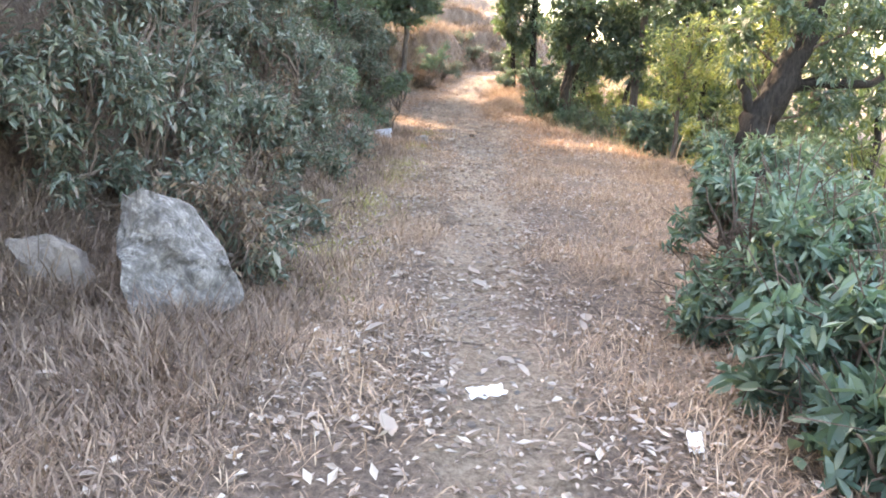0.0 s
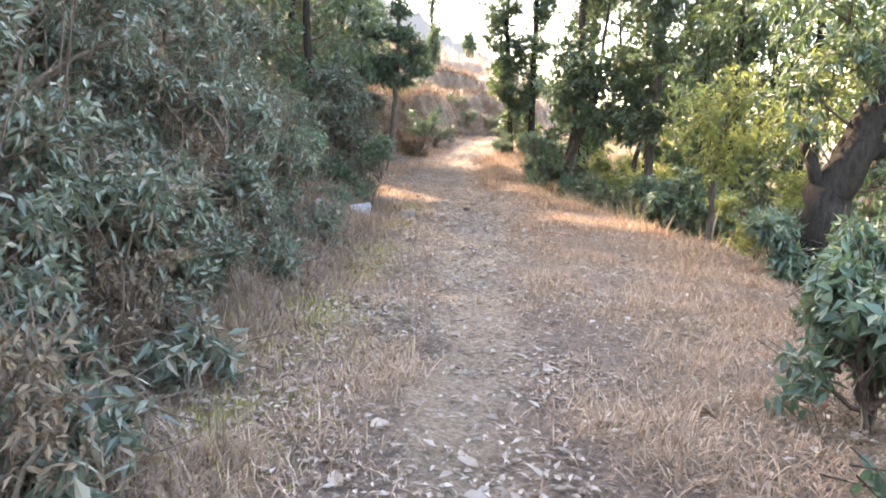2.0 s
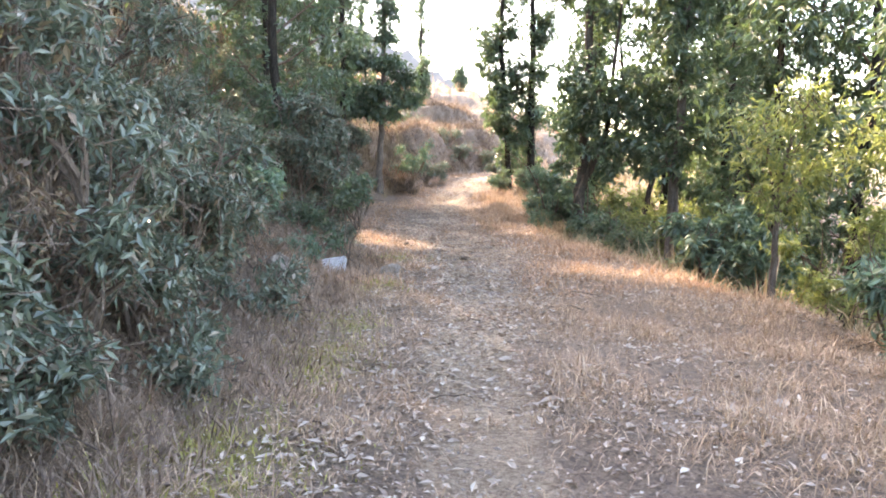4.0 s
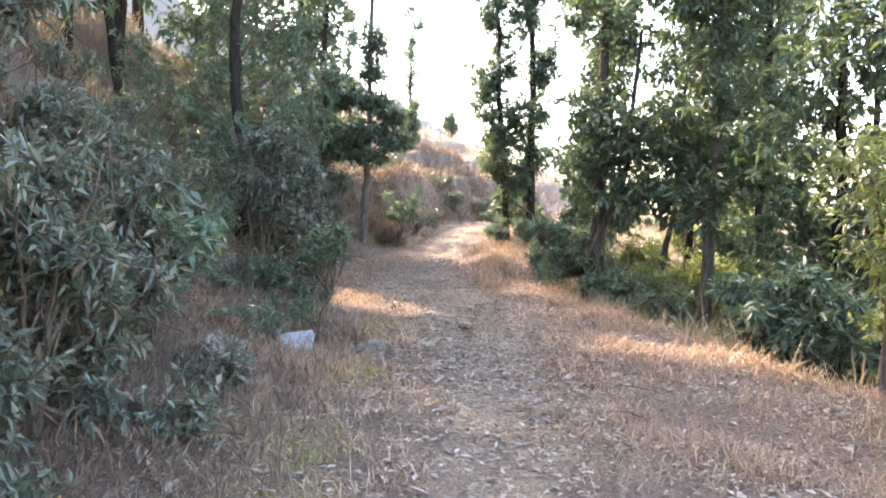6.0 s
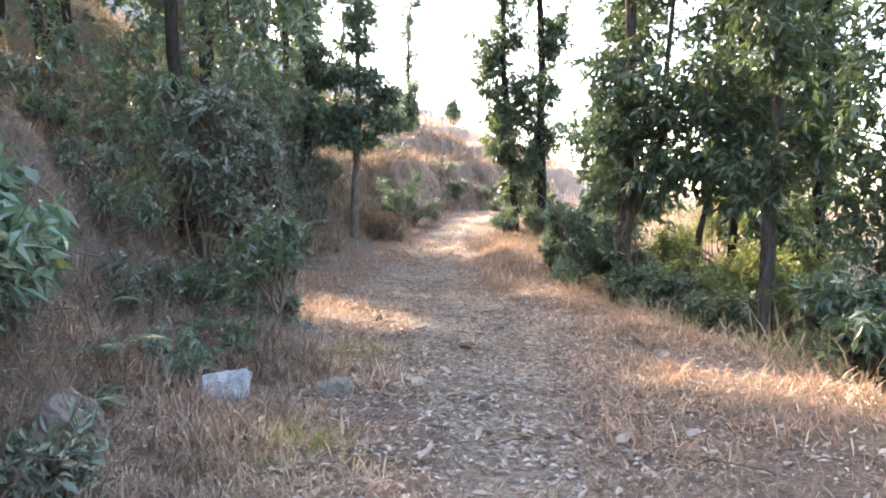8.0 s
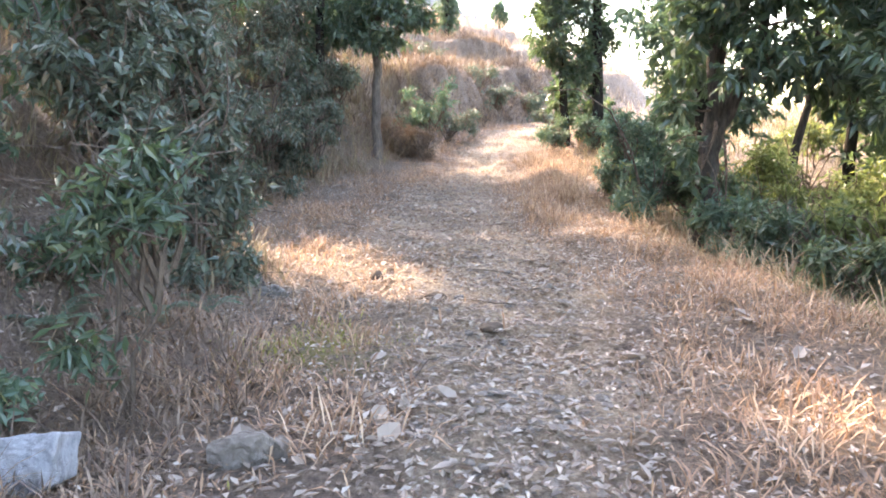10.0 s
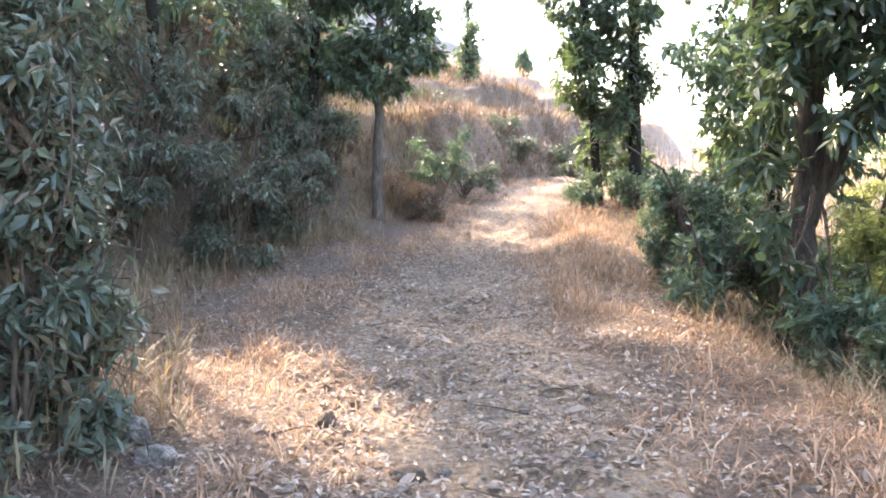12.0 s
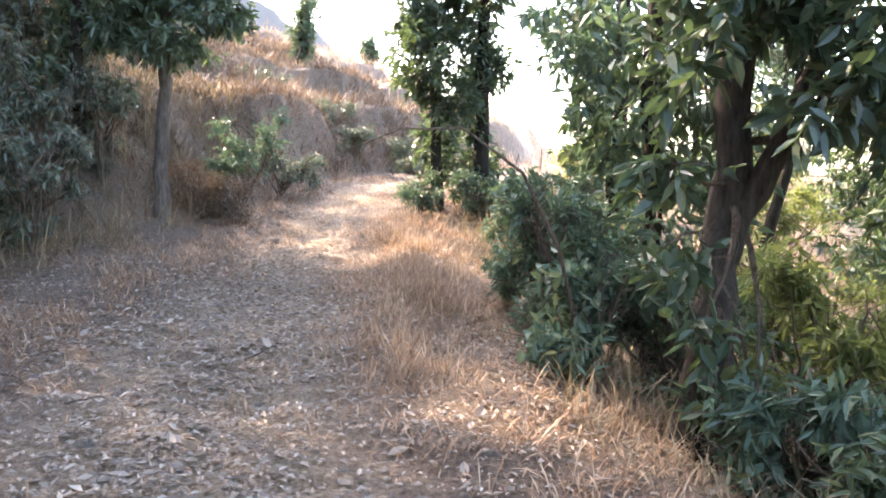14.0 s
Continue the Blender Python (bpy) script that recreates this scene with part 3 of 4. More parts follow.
gravel = pebbles(16000, -1.2, 2.0, 1, 30, 0.009)
pebbles(30000, -1.8, 2.2, 13, 30, 0.015)


# ---- rocks ----
# single dead leaves and stones that lie in plain sight
def loose_leaf_mesh(k):
    v, f = leaves(np.zeros((1, 3)), np.array([[1.0, 0.1 * k - 0.2, 0.05]]), 0.085 + 0.008 * k, width=0.42 + 0.05 * k, fold=0.35, bend=-0.15 - 0.05 * k, fine=True, face_up=4.0)
    return fast_mesh("leaf", v, f, LITTER)


LOOSE = [loose_leaf_mesh(k) for k in range(6)]
count = 0
while count < 240:
    lx, ly = RNG.uniform(-2.0, 2.6), RNG.uniform(2.2, 24)
    if RNG.random() < float(litter_density(np.array(lx), np.array(ly))):
        ob = part("leaf", LOOSE[count % 6], litter)
        ob.matrix_basis = pose(lx, ly, float(land(lx, ly)) + 0.018, RNG.normal(0, 14), RNG.normal(0, 14), RNG.uniform(0, 360)) @ Matrix.Scale(RNG.uniform(0.7, 1.35), 4)
        count += 1


def loose_stone_mesh(k):
    bm = bmesh.new()
    bmesh.ops.create_icosphere(bm, subdivisions=2, radius=1)
    for v in bm.verts:
        q = v.co * (1 + 0.45 * noise.noise(v.co * 1.3 + Vector((k * 5, k, 3))))
        v.co = Vector((q.x, q.y * 0.8, q.z * 0.5))
    me = bpy.data.meshes.new("stone")
    bm.to_mesh(me)
    bm.free()
    me.materials.append((ROCK_WARM, ROCK)[k % 2])
    return me


STONES = [loose_stone_mesh(k) for k in range(6)]
for count in range(220):
    sy = RNG.uniform(3, 27) if count < 90 else RNG.uniform(14, 25)
    sx = float(path_x(sy)) + RNG.normal(0, 0.9) * float(path_half(sy))
    ob = part("stone", STONES[count % 6], gravel)
    ob.matrix_basis = pose(sx, sy, float(land(sx, sy)) + 0.004, 0, 0, RNG.uniform(0, 360)) @ Matrix.Scale(RNG.uniform(0.012, 0.034) * (1.0 if count < 90 else 1.5), 4)


def rock(x, y, size, mat, label, turn=0, seed=1, rough=0.10, sink=0.25, lean=0, cuts=()):
    """A broken stone: an icosphere roughened, with flat cut faces (normal and depth)."""
    bm = bmesh.new()
    bmesh.ops.create_icosphere(bm, subdivisions=4, radius=1)
    off = Vector((seed * 3.1, seed * 1.7, seed))
    for v in bm.verts:
        p = v.co.copy()
        for nrm, depth in cuts:
            d = p.dot(Vector(nrm).normalized())
            if d > depth:
                p -= Vector(nrm).normalized() * (d - depth)
        p *= 1 + rough * noise.noise(p * 1.7 + off) + rough * 0.5 * noise.noise(p * 4.5 + off) + rough * 0.22 * noise.noise(p * 11 + off)
        v.co = Vector((p.x * size[0], p.y * size[1], p.z * size[2]))
    bm.transform(pose(0, 0, 0, 0, lean, turn))
    me = bpy.data.meshes.new("rock")
    bm.to_mesh(me)
    bm.free()
    for poly in me.polygons:
        poly.use_smooth = True
    me.materials.append(mat)
    ob = new("rock", me)
    ob.location = (x, y, float(land(x, y)) + size[2] * (1 - 2 * sink) * 0.9)
    return tagged(ob, label, "rock")


def slab(x, y, outline, depth, mat, label, turn=0, lean=0, rough=0.05, seed=1, z=0.0, tip=0):
    """A split stone: an upright outline (x, z) with some depth, its faces hacked uneven."""
    bm = bmesh.new()
    face = bm.faces.new([bm.verts.new((a, -depth / 2, c)) for a, c in outline])
    ext = bmesh.ops.extrude_face_region(bm, geom=[face])
    for g in ext["geom"]:
        if isinstance(g, bmesh.types.BMVert):
            g.co = Vector((g.co.x * 0.8, depth / 2, g.co.z * 0.86))
    bmesh.ops.recalc_face_normals(bm, faces=bm.faces[:])
    bmesh.ops.bevel(bm, geom=bm.edges[:], offset=depth * 0.04, segments=1, affect="EDGES")
    bmesh.ops.triangulate(bm, faces=bm.faces[:])
    for _ in range(4):
        long = [e for e in bm.edges if e.calc_length() > depth * 0.13]
        if long:
            bmesh.ops.subdivide_edges(bm, edges=long, cuts=1, use_grid_fill=False)
            bmesh.ops.triangulate(bm, faces=bm.faces[:])
    off = Vector((seed * 3.1, seed * 1.7, seed))
    for v in bm.verts:
        q = v.co / depth
        step = noise.noise(Vector((q.x * 1.1 + q.z * 0.9, q.y, q.z * 0.5 - q.x)) * 1.5 + off) * 5
        k = (math.floor(step) + min(1, 4 * (step - math.floor(step)))) * 0.42 + 0.5 * noise.noise(q * 1.6 + off) + 0.8 * abs(noise.noise(Vector((q.x * 2, q.y * 2, q.z * 6)) + off)) + 0.4 * noise.noise(q * 9 + off)
        v.co += Vector((noise.noise(q * 2 + off * 2), -1, noise.noise(q * 2.3 + off * 3))) * (k * rough)
    bm.transform(pose(0, 0, 0, tip, lean, turn))
    me = bpy.data.meshes.new("rock")
    bm.to_mesh(me)
    bm.free()
    me.materials.append(mat)
    ob = new("rock", me)
    ob.location = (x, y, float(land(x, y)) + z)
    return tagged(ob, label, "rock")


slab(-1.57, 4.62, ((-0.33, 0.64), (-0.10, 0.66), (0.09, 0.58), (0.28, 0.34), (0.40, 0.06), (0.34, -0.02), (0.05, -0.12), (-0.24, -0.10), (-0.28, 0.10), (-0.35, 0.38)), 0.38, ROCK,
     "large angular grey boulder with pale veins in dry grass", 8, 0, 0.05, 2, 0.02, -14)
slab(-2.46, 4.85, ((-0.30, 0.10), (-0.16, 0.24), (0.05, 0.28), (0.24, 0.19), (0.32, 0.02), (0.28, -0.12), (-0.28, -0.12)), 0.34, ROCK_WARM, "low grey-brown boulder half buried in dry grass", -6, 0, 0.045, 5, -0.04, -18)
slab(-1.24, 15.35, ((-0.15, 0.17), (0.19, 0.23), (0.17, 0.03), (0.0, -0.06), (-0.14, -0.06)), 0.17, ROCK_WHITE, "pale bluish-white squared stone block in the verge", -14, 0, 0.012, 3, 0.03, -10)
slab(-1.66, 13.95, ((-0.16, 0.17), (-0.02, 0.25), (0.10, 0.16), (0.17, -0.02), (0.12, -0.1), (-0.14, -0.1)), 0.24, ROCK_WARM, "small tan boulder leaning in the grass", 25, 0, 0.03, 8, 0.0, -12)
slab(-0.50, 15.68, ((-0.16, 0.07), (0.0, 0.12), (0.17, 0.06), (0.18, -0.05), (-0.16, -0.05)), 0.2, ROCK_WARM, "pinkish-grey stone at the foot of the sapling", 10, 0, 0.025, 9, 0.0, -15)
slab(-1.52, 19.15, ((-0.16, 0.06), (-0.04, 0.14), (0.12, 0.10), (0.17, -0.05), (-0.16, -0.06)), 0.2, ROCK, "low grey stone sunk in sunlit grass", 15, 0, 0.03, 14, 0.0, -14)
slab(-1.22, 18.9, ((-0.12, 0.05), (0.02, 0.10), (0.13, 0.04), (0.12, -0.05), (-0.12, -0.05)), 0.16, ROCK, "flat pale stone in the sunlit grass", -10, 0, 0.02, 17, 0.0, -20)
slab(-2.62, 21.3, ((-0.24, 0.16), (-0.05, 0.25), (0.13, 0.24), (0.23, 0.12), (0.24, -0.08), (-0.22, -0.1)), 0.3, ROCK, "pale grey stone under the bushes", 25, 0, 0.03, 12, 0.0, -10)
rock(2.9, 37.9, (0.3, 0.3, 0.22), ROCK_WARM, "weathered grey outcrop in the hillside", 20, 13, 0.25, 0.4, 0, (((0.3, -1, 0.3), 0.6),))


# ---- far ridge, its haze imitated by a pale glow ----
def far_ridge():
    m, n, l, p = material("ridge_haze_glow")
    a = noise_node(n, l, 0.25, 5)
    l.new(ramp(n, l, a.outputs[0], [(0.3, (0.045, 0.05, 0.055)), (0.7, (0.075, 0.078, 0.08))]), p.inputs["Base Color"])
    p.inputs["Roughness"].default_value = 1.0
    # faint bluish emission stands in for the haze in front of the ridge
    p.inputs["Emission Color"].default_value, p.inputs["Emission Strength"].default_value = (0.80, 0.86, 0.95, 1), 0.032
    xs = np.arange(-150, 26, 1.0)
    top = np.interp(xs, [-150, -60, -12, -4, 2, 8, 14, 25], [60, 42, 22, 18, 14.5, 12, 7.5, 1]) + RNG.normal(0, 0.3, len(xs)) + 0.5 * np.sin(xs * 0.9)
    V = np.concatenate([np.stack([xs, 130 + 0 * xs, -12 + 0 * xs], 1), np.stack([xs, 137 + 0 * xs, top], 1), np.stack([xs, 175 + 0 * xs, -12 + 0 * xs], 1)])
    k = len(xs)
    i = np.arange(k - 1)
    F = np.concatenate([np.stack([i, i + 1, i + k + 1, i + k], -1), np.stack([i + k, i + k + 1, i + 2 * k + 1, i + 2 * k], -1)])
    tagged(new("backdrop", fast_mesh("backdrop", V, F, m, True)), "distant wooded ridge, its haze imitated by a pale glow", "backdrop", kind="structure")


far_ridge()


# ---- plants ----
def stemline(h, lean=(0, 0), n=6, sway=0.05):
    s = np.linspace(0, 1, n)
    return np.stack([lean[0] * s + np.r_[0, RNG.normal(0, sway, n - 1)], lean[1] * s + np.r_[0, RNG.normal(0, sway, n - 1)], h * s], 1)


def column_blobs(line, lo, hi, n, r, rz, off):
    """Clumps along a trunk from height lo to hi."""
    line = np.asarray(line)
    out = []
    for z in np.linspace(lo, hi, n) + RNG.normal(0, 0.15, n):
        a = RNG.uniform(0, 6.283)
        k = off * RNG.uniform(0.3, 1.2)
        c = [np.interp(z, line[:, 2], line[:, i]) for i in (0, 1)]
        q = r * RNG.uniform(0.6, 1.25)
        out.append((c[0] + k * math.cos(a), c[1] + k * math.sin(a), z, q, q, rz * RNG.uniform(0.7, 1.2)))
    return out


def column_tree(x, y, h, r0, lo, n, r, rz, off, twigs, mat, bark, label, lean=(0, 0), length=0.165, group="trees along the path", per=12, **more):
    twigs, n, r = int(twigs * 1.75), int(n * 1.35), r * 1.12
    line = stemline(h, lean, 8)
    return plant("tree", x, y, [(line, r0, r0 * 0.25)], column_blobs(line, lo, h, n, r, rz, off), twigs, per, length, mat, bark, label, "tree", group, **{"fine": None, "gaps": group == "hillside trees" or (group == "trees along the path" and x < 5.25), "width": 0.38, **more})


def shrub(x, y, h, w, twigs, mat, label, length=0.11, stems=5, per=11, lo=0.25, group="", fine=False, width=0.34, n=9, droop=0.35):
    twigs = int(twigs * (1.15 if fine else 1.35))
    st = []
    for _ in range(stems):
        a, k = RNG.uniform(0, 6.283), w * RNG.uniform(0.2, 0.7)
        st.append((stemline(h * RNG.uniform(0.65, 0.95), (k * math.cos(a), k * math.sin(a)), 5, 0.03), 0.016, 0.005))
    blobs = []
    for _ in range(n):
        a, k = RNG.uniform(0, 6.283), w * math.sqrt(RNG.random()) * 0.75
        q = w * RNG.uniform(0.28, 0.5)
        blobs.append((k * math.cos(a), k * math.sin(a), h * RNG.uniform(lo, 0.9), q, q, q * RNG.uniform(0.7, 1.0)))
    return plant("shrub", x, y, st, blobs, twigs, per, length, mat, TWIG, label, "shrub", group, sides=5, fine=fine, hollow=0.3, width=width, droop=droop, sink=0.06)


# trees along the brink
column_tree(4.5, 20.0, 11, 0.11, 2.5, 14, 0.85, 0.75, 0.6, 800, LEAF_DARK, BARK_GREY, "tall tree with a bare grey lower trunk at the brink", (0.3, 0.2))
e_line = np.array([(0, 0, 0), (0.03, 0, 0.7), (0.09, 0.05, 1.2), (0.15, 0.1, 1.7), (0.18, 0.2, 3.0), (0.2, 0.3, 5.5), (0.3, 0.3, 10.5)])
plant("tree", 3.02, 21.85, [(e_line, 0.145, 0.065), ([(0.10, 0.05, 1.30), (0.34, -0.02, 1.8), (0.62, -0.05, 2.6), (0.8, 0.0, 5.0)], 0.085, 0.03)],
      column_blobs(e_line, 2.1, 10, 15, 0.7, 0.7, 0.6) + [(0.45, -0.9, 2.15, 0.7, 0.7, 0.45), (1.1, -0.7, 2.0, 0.65, 0.7, 0.5), (1.4, -0.3, 2.6, 0.9, 0.8, 0.8), (0.5, -0.7, 3.0, 0.9, 0.9, 0.6), (1.0, -0.9, 3.3, 0.8, 0.8, 0.6), (0.0, -0.4, 2.6, 0.5, 0.5, 0.45), (-0.05, -0.28, 0.5, 0.25, 0.2, 0.25), (-0.15, -0.3, 0.85, 0.3, 0.25, 0.3), (0.1, -0.35, 0.35, 0.22, 0.2, 0.2), (-0.3, -0.25, 1.2, 0.3, 0.3, 0.25), (-0.35, -0.1, 1.7, 0.3, 0.3, 0.3)],
      1250, 11, 0.14, LEAF_DARK, BARK_BROWN, "thick dark forked tree with leaves hanging over the path", "tree", "trees along the path", sides=14, gnarl=0.045, droop=0.4, width=0.47, reach=-0.2, fine=True)
plant("tree", 5.3, 25.9, [([(0, 0, 0), (0.25, 0.1, 0.9), (0.55, 0.2, 2.2), (0.8, 0.3, 6)], 0.11, 0.03)], [(0.6, 0.2, 2.9, 0.7, 0.7, 0.6), (0.8, 0.3, 4.2, 0.9, 0.9, 0.8), (0.9, 0.2, 5.6, 0.8, 0.8, 0.8)],
      260, 9, 0.12, LEAF_DARK, BARK_DARK, "dark leaning tree below the brink", "tree", "trees along the path")
column_tree(2.35, 30.6, 10.5, 0.095, 1.2, 18, 0.50, 0.6, 0.40, 600, LEAF_DARK, BARK_DARK, "slender tree with leafy shoots up its trunk", (-0.55, 0.2))
column_tree(3.05, 30.4, 11, 0.13, 1.1, 18, 0.55, 0.65, 0.45, 660, LEAF_DARK, BARK_DARK, "slender dark tree with leafy shoots up its trunk", (-0.2, 0.2))
column_tree(3.75, 24.6, 11, 0.12, 0.7, 15, 0.8, 0.75, 0.65, 760, LEAF_FRESH, BARK_DARK, "leafy tree clothed with shoots from the ground", (0.0, 0.1))
column_tree(4.6, 28.5, 11, 0.12, 1.2, 12, 0.6, 0.7, 0.6, 450, LEAF_DARK, BARK_DARK, "leafy tree at the brink", (0.2, 0.1))
column_tree(6.3, 22.5, 10, 0.11, 1.4, 11, 0.8, 0.8, 0.8, 480, LEAF_DARK, BARK_DARK, "leafy tree below the brink", (0.2, 0.1))
column_tree(6.6, 17.5, 9, 0.12, 1.0, 11, 0.9, 0.8, 0.9, 520, LEAF_DARK, BARK_DARK, "leafy tree below the brink", (0.3, 0))
column_tree(6.2, 14.0, 9, 0.10, 1.5, 10, 0.8, 0.8, 0.8, 420, LEAF_DARK, BARK_GREY, "leafy tree below the brink", (0.2, 0))
k_line = [(0, 0, 0), (0.02, 0, 0.6), (-0.05, 0, 1.1), (0.14, 0, 1.45), (0.36, 0, 1.95), (0.75, 0.1, 2.9), (1.2, 0.1, 4.6), (1.4, 0.1, 8)]
plant("tree", 4.35, 11.4, [(k_line, 0.31, 0.09), ([(-0.05, 0, 1.1), (-0.2, 0, 1.5), (-0.3, 0.05, 1.75)], 0.09, 0.05), ([(0.2, 0, 1.6), (0.7, -0.05, 1.75), (1.3, -0.1, 1.7), (1.9, -0.1, 2.0)], 0.10, 0.03)],
      [(0.9, 0, 2.0, 0.7, 0.6, 0.4), (0.9, 0.3, 3.0, 0.9, 0.9, 0.7), (-0.2, 0.3, 3.3, 0.8, 0.8, 0.6), (0.3, 0, 4.5, 1.2, 1.2, 1.0), (0.4, 0, 6.2, 1.2, 1.2, 1.2), (0.75, -0.3, 1.45, 0.5, 0.45, 0.35), (-0.35, 0.2, 2.4, 0.5, 0.5, 0.4), (-0.1, -0.3, 2.7, 0.5, 0.4, 0.35), (0.3, -0.5, 2.5, 0.5, 0.4, 0.3), (-0.45, -0.1, 1.9, 0.35, 0.3, 0.3), (1.4, -0.2, 2.6, 0.6, 0.5, 0.4)],
      900, 11, 0.14, LEAF_DARK, BARK_DARK, "old gnarled dark tree with a twisted forked trunk", "tree", "trees along the path", sides=12, gnarl=0.08)
plant("tree", 3.95, 14.1, [(stemline(2.3, (0.1, 0), 6, 0.03), 0.05, 0.015)], [(0, 0, 1.3, 0.55, 0.55, 0.5), (-0.2, 0, 2.0, 0.6, 0.6, 0.5), (0.3, 0, 2.3, 0.6, 0.6, 0.5), (0.5, 0.2, 1.6, 0.5, 0.5, 0.4)],
      260, 9, 0.11, LEAF_SUNLIT, BARK_GREY, "young tree with yellow-green leaves, sunlight put into their colour", "tree", "trees along the path")
plant("tree", 4.9, 13.0, [(stemline(3.0, (0.1, 0), 6, 0.04), 0.05, 0.015)], [(0, 0, 1.5, 0.6, 0.6, 0.5), (-0.2, 0, 2.3, 0.7, 0.7, 0.6), (0.3, 0, 2.9, 0.7, 0.7, 0.5)],
      260, 9, 0.11, LEAF_SUNLIT, BARK_GREY, "young tree with yellow-green leaves, sunlight put into their colour", "tree", "trees along the path")

# shrubs along the brink
NEAR = "leafy green shrub at the edge of the path"
shrub(1.88, 4.7, 1.2, 0.55, 400, LEAF_FRESH, NEAR, 0.082, fine=True, lo=0.14, group="shrubs by the path", width=0.44)
shrub(2.6, 5.3, 1.4, 0.75, 450, LEAF_FRESH, NEAR, 0.085, fine=True, lo=0.14, group="shrubs by the path", width=0.44)
shrub(1.78, 3.4, 0.62, 0.42, 220, LEAF_FRESH, NEAR, 0.105, fine=True, lo=0.14, group="shrubs by the path", width=0.46)
shrub(2.2, 3.95, 1.05, 0.6, 370, LEAF_FRESH, NEAR, 0.085, fine=True, lo=0.14, group="shrubs by the path", width=0.44)
shrub(1.78, 2.7, 0.42, 0.36, 120, LEAF_FRESH, NEAR, 0.13, fine=True, lo=0.14, group="shrubs by the path", width=0.46)
shrub(2.35, 2.75, 0.7, 0.5, 170, LEAF_FRESH, NEAR, 0.13, fine=True, lo=0.14, group="shrubs by the path", width=0.46)
for gx, gy, gh, gw in ((1.98, 4.15, 0.75, 0.42), (1.95, 3.75, 0.5, 0.36), (2.0, 3.1, 0.5, 0.36), (2.15, 4.5, 0.95, 0.45), (1.82, 4.62, 0.42, 0.38), (2.0, 5.15, 0.55, 0.42), (2.25, 4.85, 0.6, 0.45)):
    shrub(gx, gy, gh, gw, 170, LEAF_FRESH, NEAR, 0.085, fine=True, lo=0.12, group="shrubs by the path", width=0.42)
shrub(2.4, 6.6, 0.9, 0.5, 170, LEAF_FRESH, NEAR, 0.115, group="shrubs by the path", width=0.4)
shrub(3.3, 7.2, 1.2, 0.8, 240, LEAF_FRESH, NEAR, 0.12, group="shrubs by the path", width=0.38)
shrub(3.7, 9.0, 1.2, 0.7, 200, LEAF_FRESH, NEAR, 0.12, group="shrubs by the path", width=0.38)
shrub(3.95, 11.6, 0.9, 0.6, 190, LEAF_FRESH, NEAR, 0.12, group="shrubs by the path")
shrub(4.9, 11.9, 1.2, 0.8, 220, LEAF_FRESH, NEAR, 0.12, group="shrubs by the path")
shrub(3.95, 16.6, 1.25, 0.75, 240, LEAF_FRESH, "broad-leaved green shrub below a bare trunk", 0.14, group="shrubs by the path", width=0.4)
shrub(4.7, 16.4, 1.7, 0.85, 240, LEAF_FRESH, "broad-leaved green shrub below a bare trunk", 0.14, group="shrubs by the path", width=0.4)
shrub(4.5, 18.6, 1.0, 0.7, 200, LEAF_DARK, "dark green shrub under the trees", 0.11, group="shrubs by the path")
shrub(2.72, 23.6, 1.6, 0.7, 330, LEAF_FRESH, "dense dark green shrub at the foot of the trees", 0.08, group="shrubs by the path", lo=0.15, width=0.46, droop=0.1, fine=True)
shrub(2.75, 24.8, 1.7, 0.75, 300, LEAF_FRESH, "dense dark green shrub at the foot of the trees", 0.08, group="shrubs by the path", lo=0.15, width=0.46, droop=0.1, fine=True)
shrub(3.2, 22.9, 1.0, 0.6, 200, LEAF_DARK, "dense dark green shrub at the foot of the trees", 0.085, group="shrubs by the path", lo=0.15)
for gx, gy, gh, gw in ((2.05, 30.1, 0.7, 0.4), (2.95, 29.9, 0.8, 0.45), (3.2, 28.2, 1.3, 0.6), (3.0, 26.6, 1.3, 0.6)):
    shrub(gx, gy, gh, gw, 150, LEAF_FRESH, "loose green shrub among the slender trunks", 0.085, group="shrubs by the path", lo=0.2, fine=None)
arch = shrub(2.62, 22.7, 0.9, 0.5, 220, LEAF_FRESH, "leafy green shrub in front of the forked tree", 0.11, group="shrubs by the path", lo=0.12, width=0.45, droop=0.1, fine=True)
shrub(3.35, 21.2, 0.9, 0.5, 200, LEAF_FRESH, "leafy green shrub in front of the forked tree", 0.12, group="shrubs by the path", lo=0.2)
shrub(3.3, 20.6, 0.8, 0.6, 170, LEAF_DARK, "dark straggling shrub on the slope below the path", 0.11, group="shrubs by the path")
shrub(3.6, 19.3, 0.8, 0.6, 170, LEAF_DARK, "dark straggling shrub on the slope below the path", 0.11, group="shrubs by the path")
for gx, gy, gh in ((4.25, 22.5, 1.8), (4.8, 21.9, 2.0), (4.5, 20.9, 1.5), (5.6, 22.6, 2.0), (5.2, 24.4, 1.8), (4.6, 19.9, 1.3), (5.0, 21.3, 1.7), (5.9, 20.2, 2.0), (5.6, 23.6, 1.6), (7.0, 24.5, 2.0), (6.4, 27.5, 1.6), (7.5, 30, 2.2), (5.2, 31.5, 1.5), (6.9, 12.3, 2.4), (7.6, 9.5, 2.6), (5.4, 8.2, 1.8), (5.0, 15.0, 1.6), (6.5, 19.2, 1.8)):
    shrub(gx, gy, gh, 0.95, 190, LEAF_SUNLIT, "yellow-green shrub below the brink, sunlight put into its leaf colour", 0.11, group="sunlit shrubs", lo=0.15, fine=None)

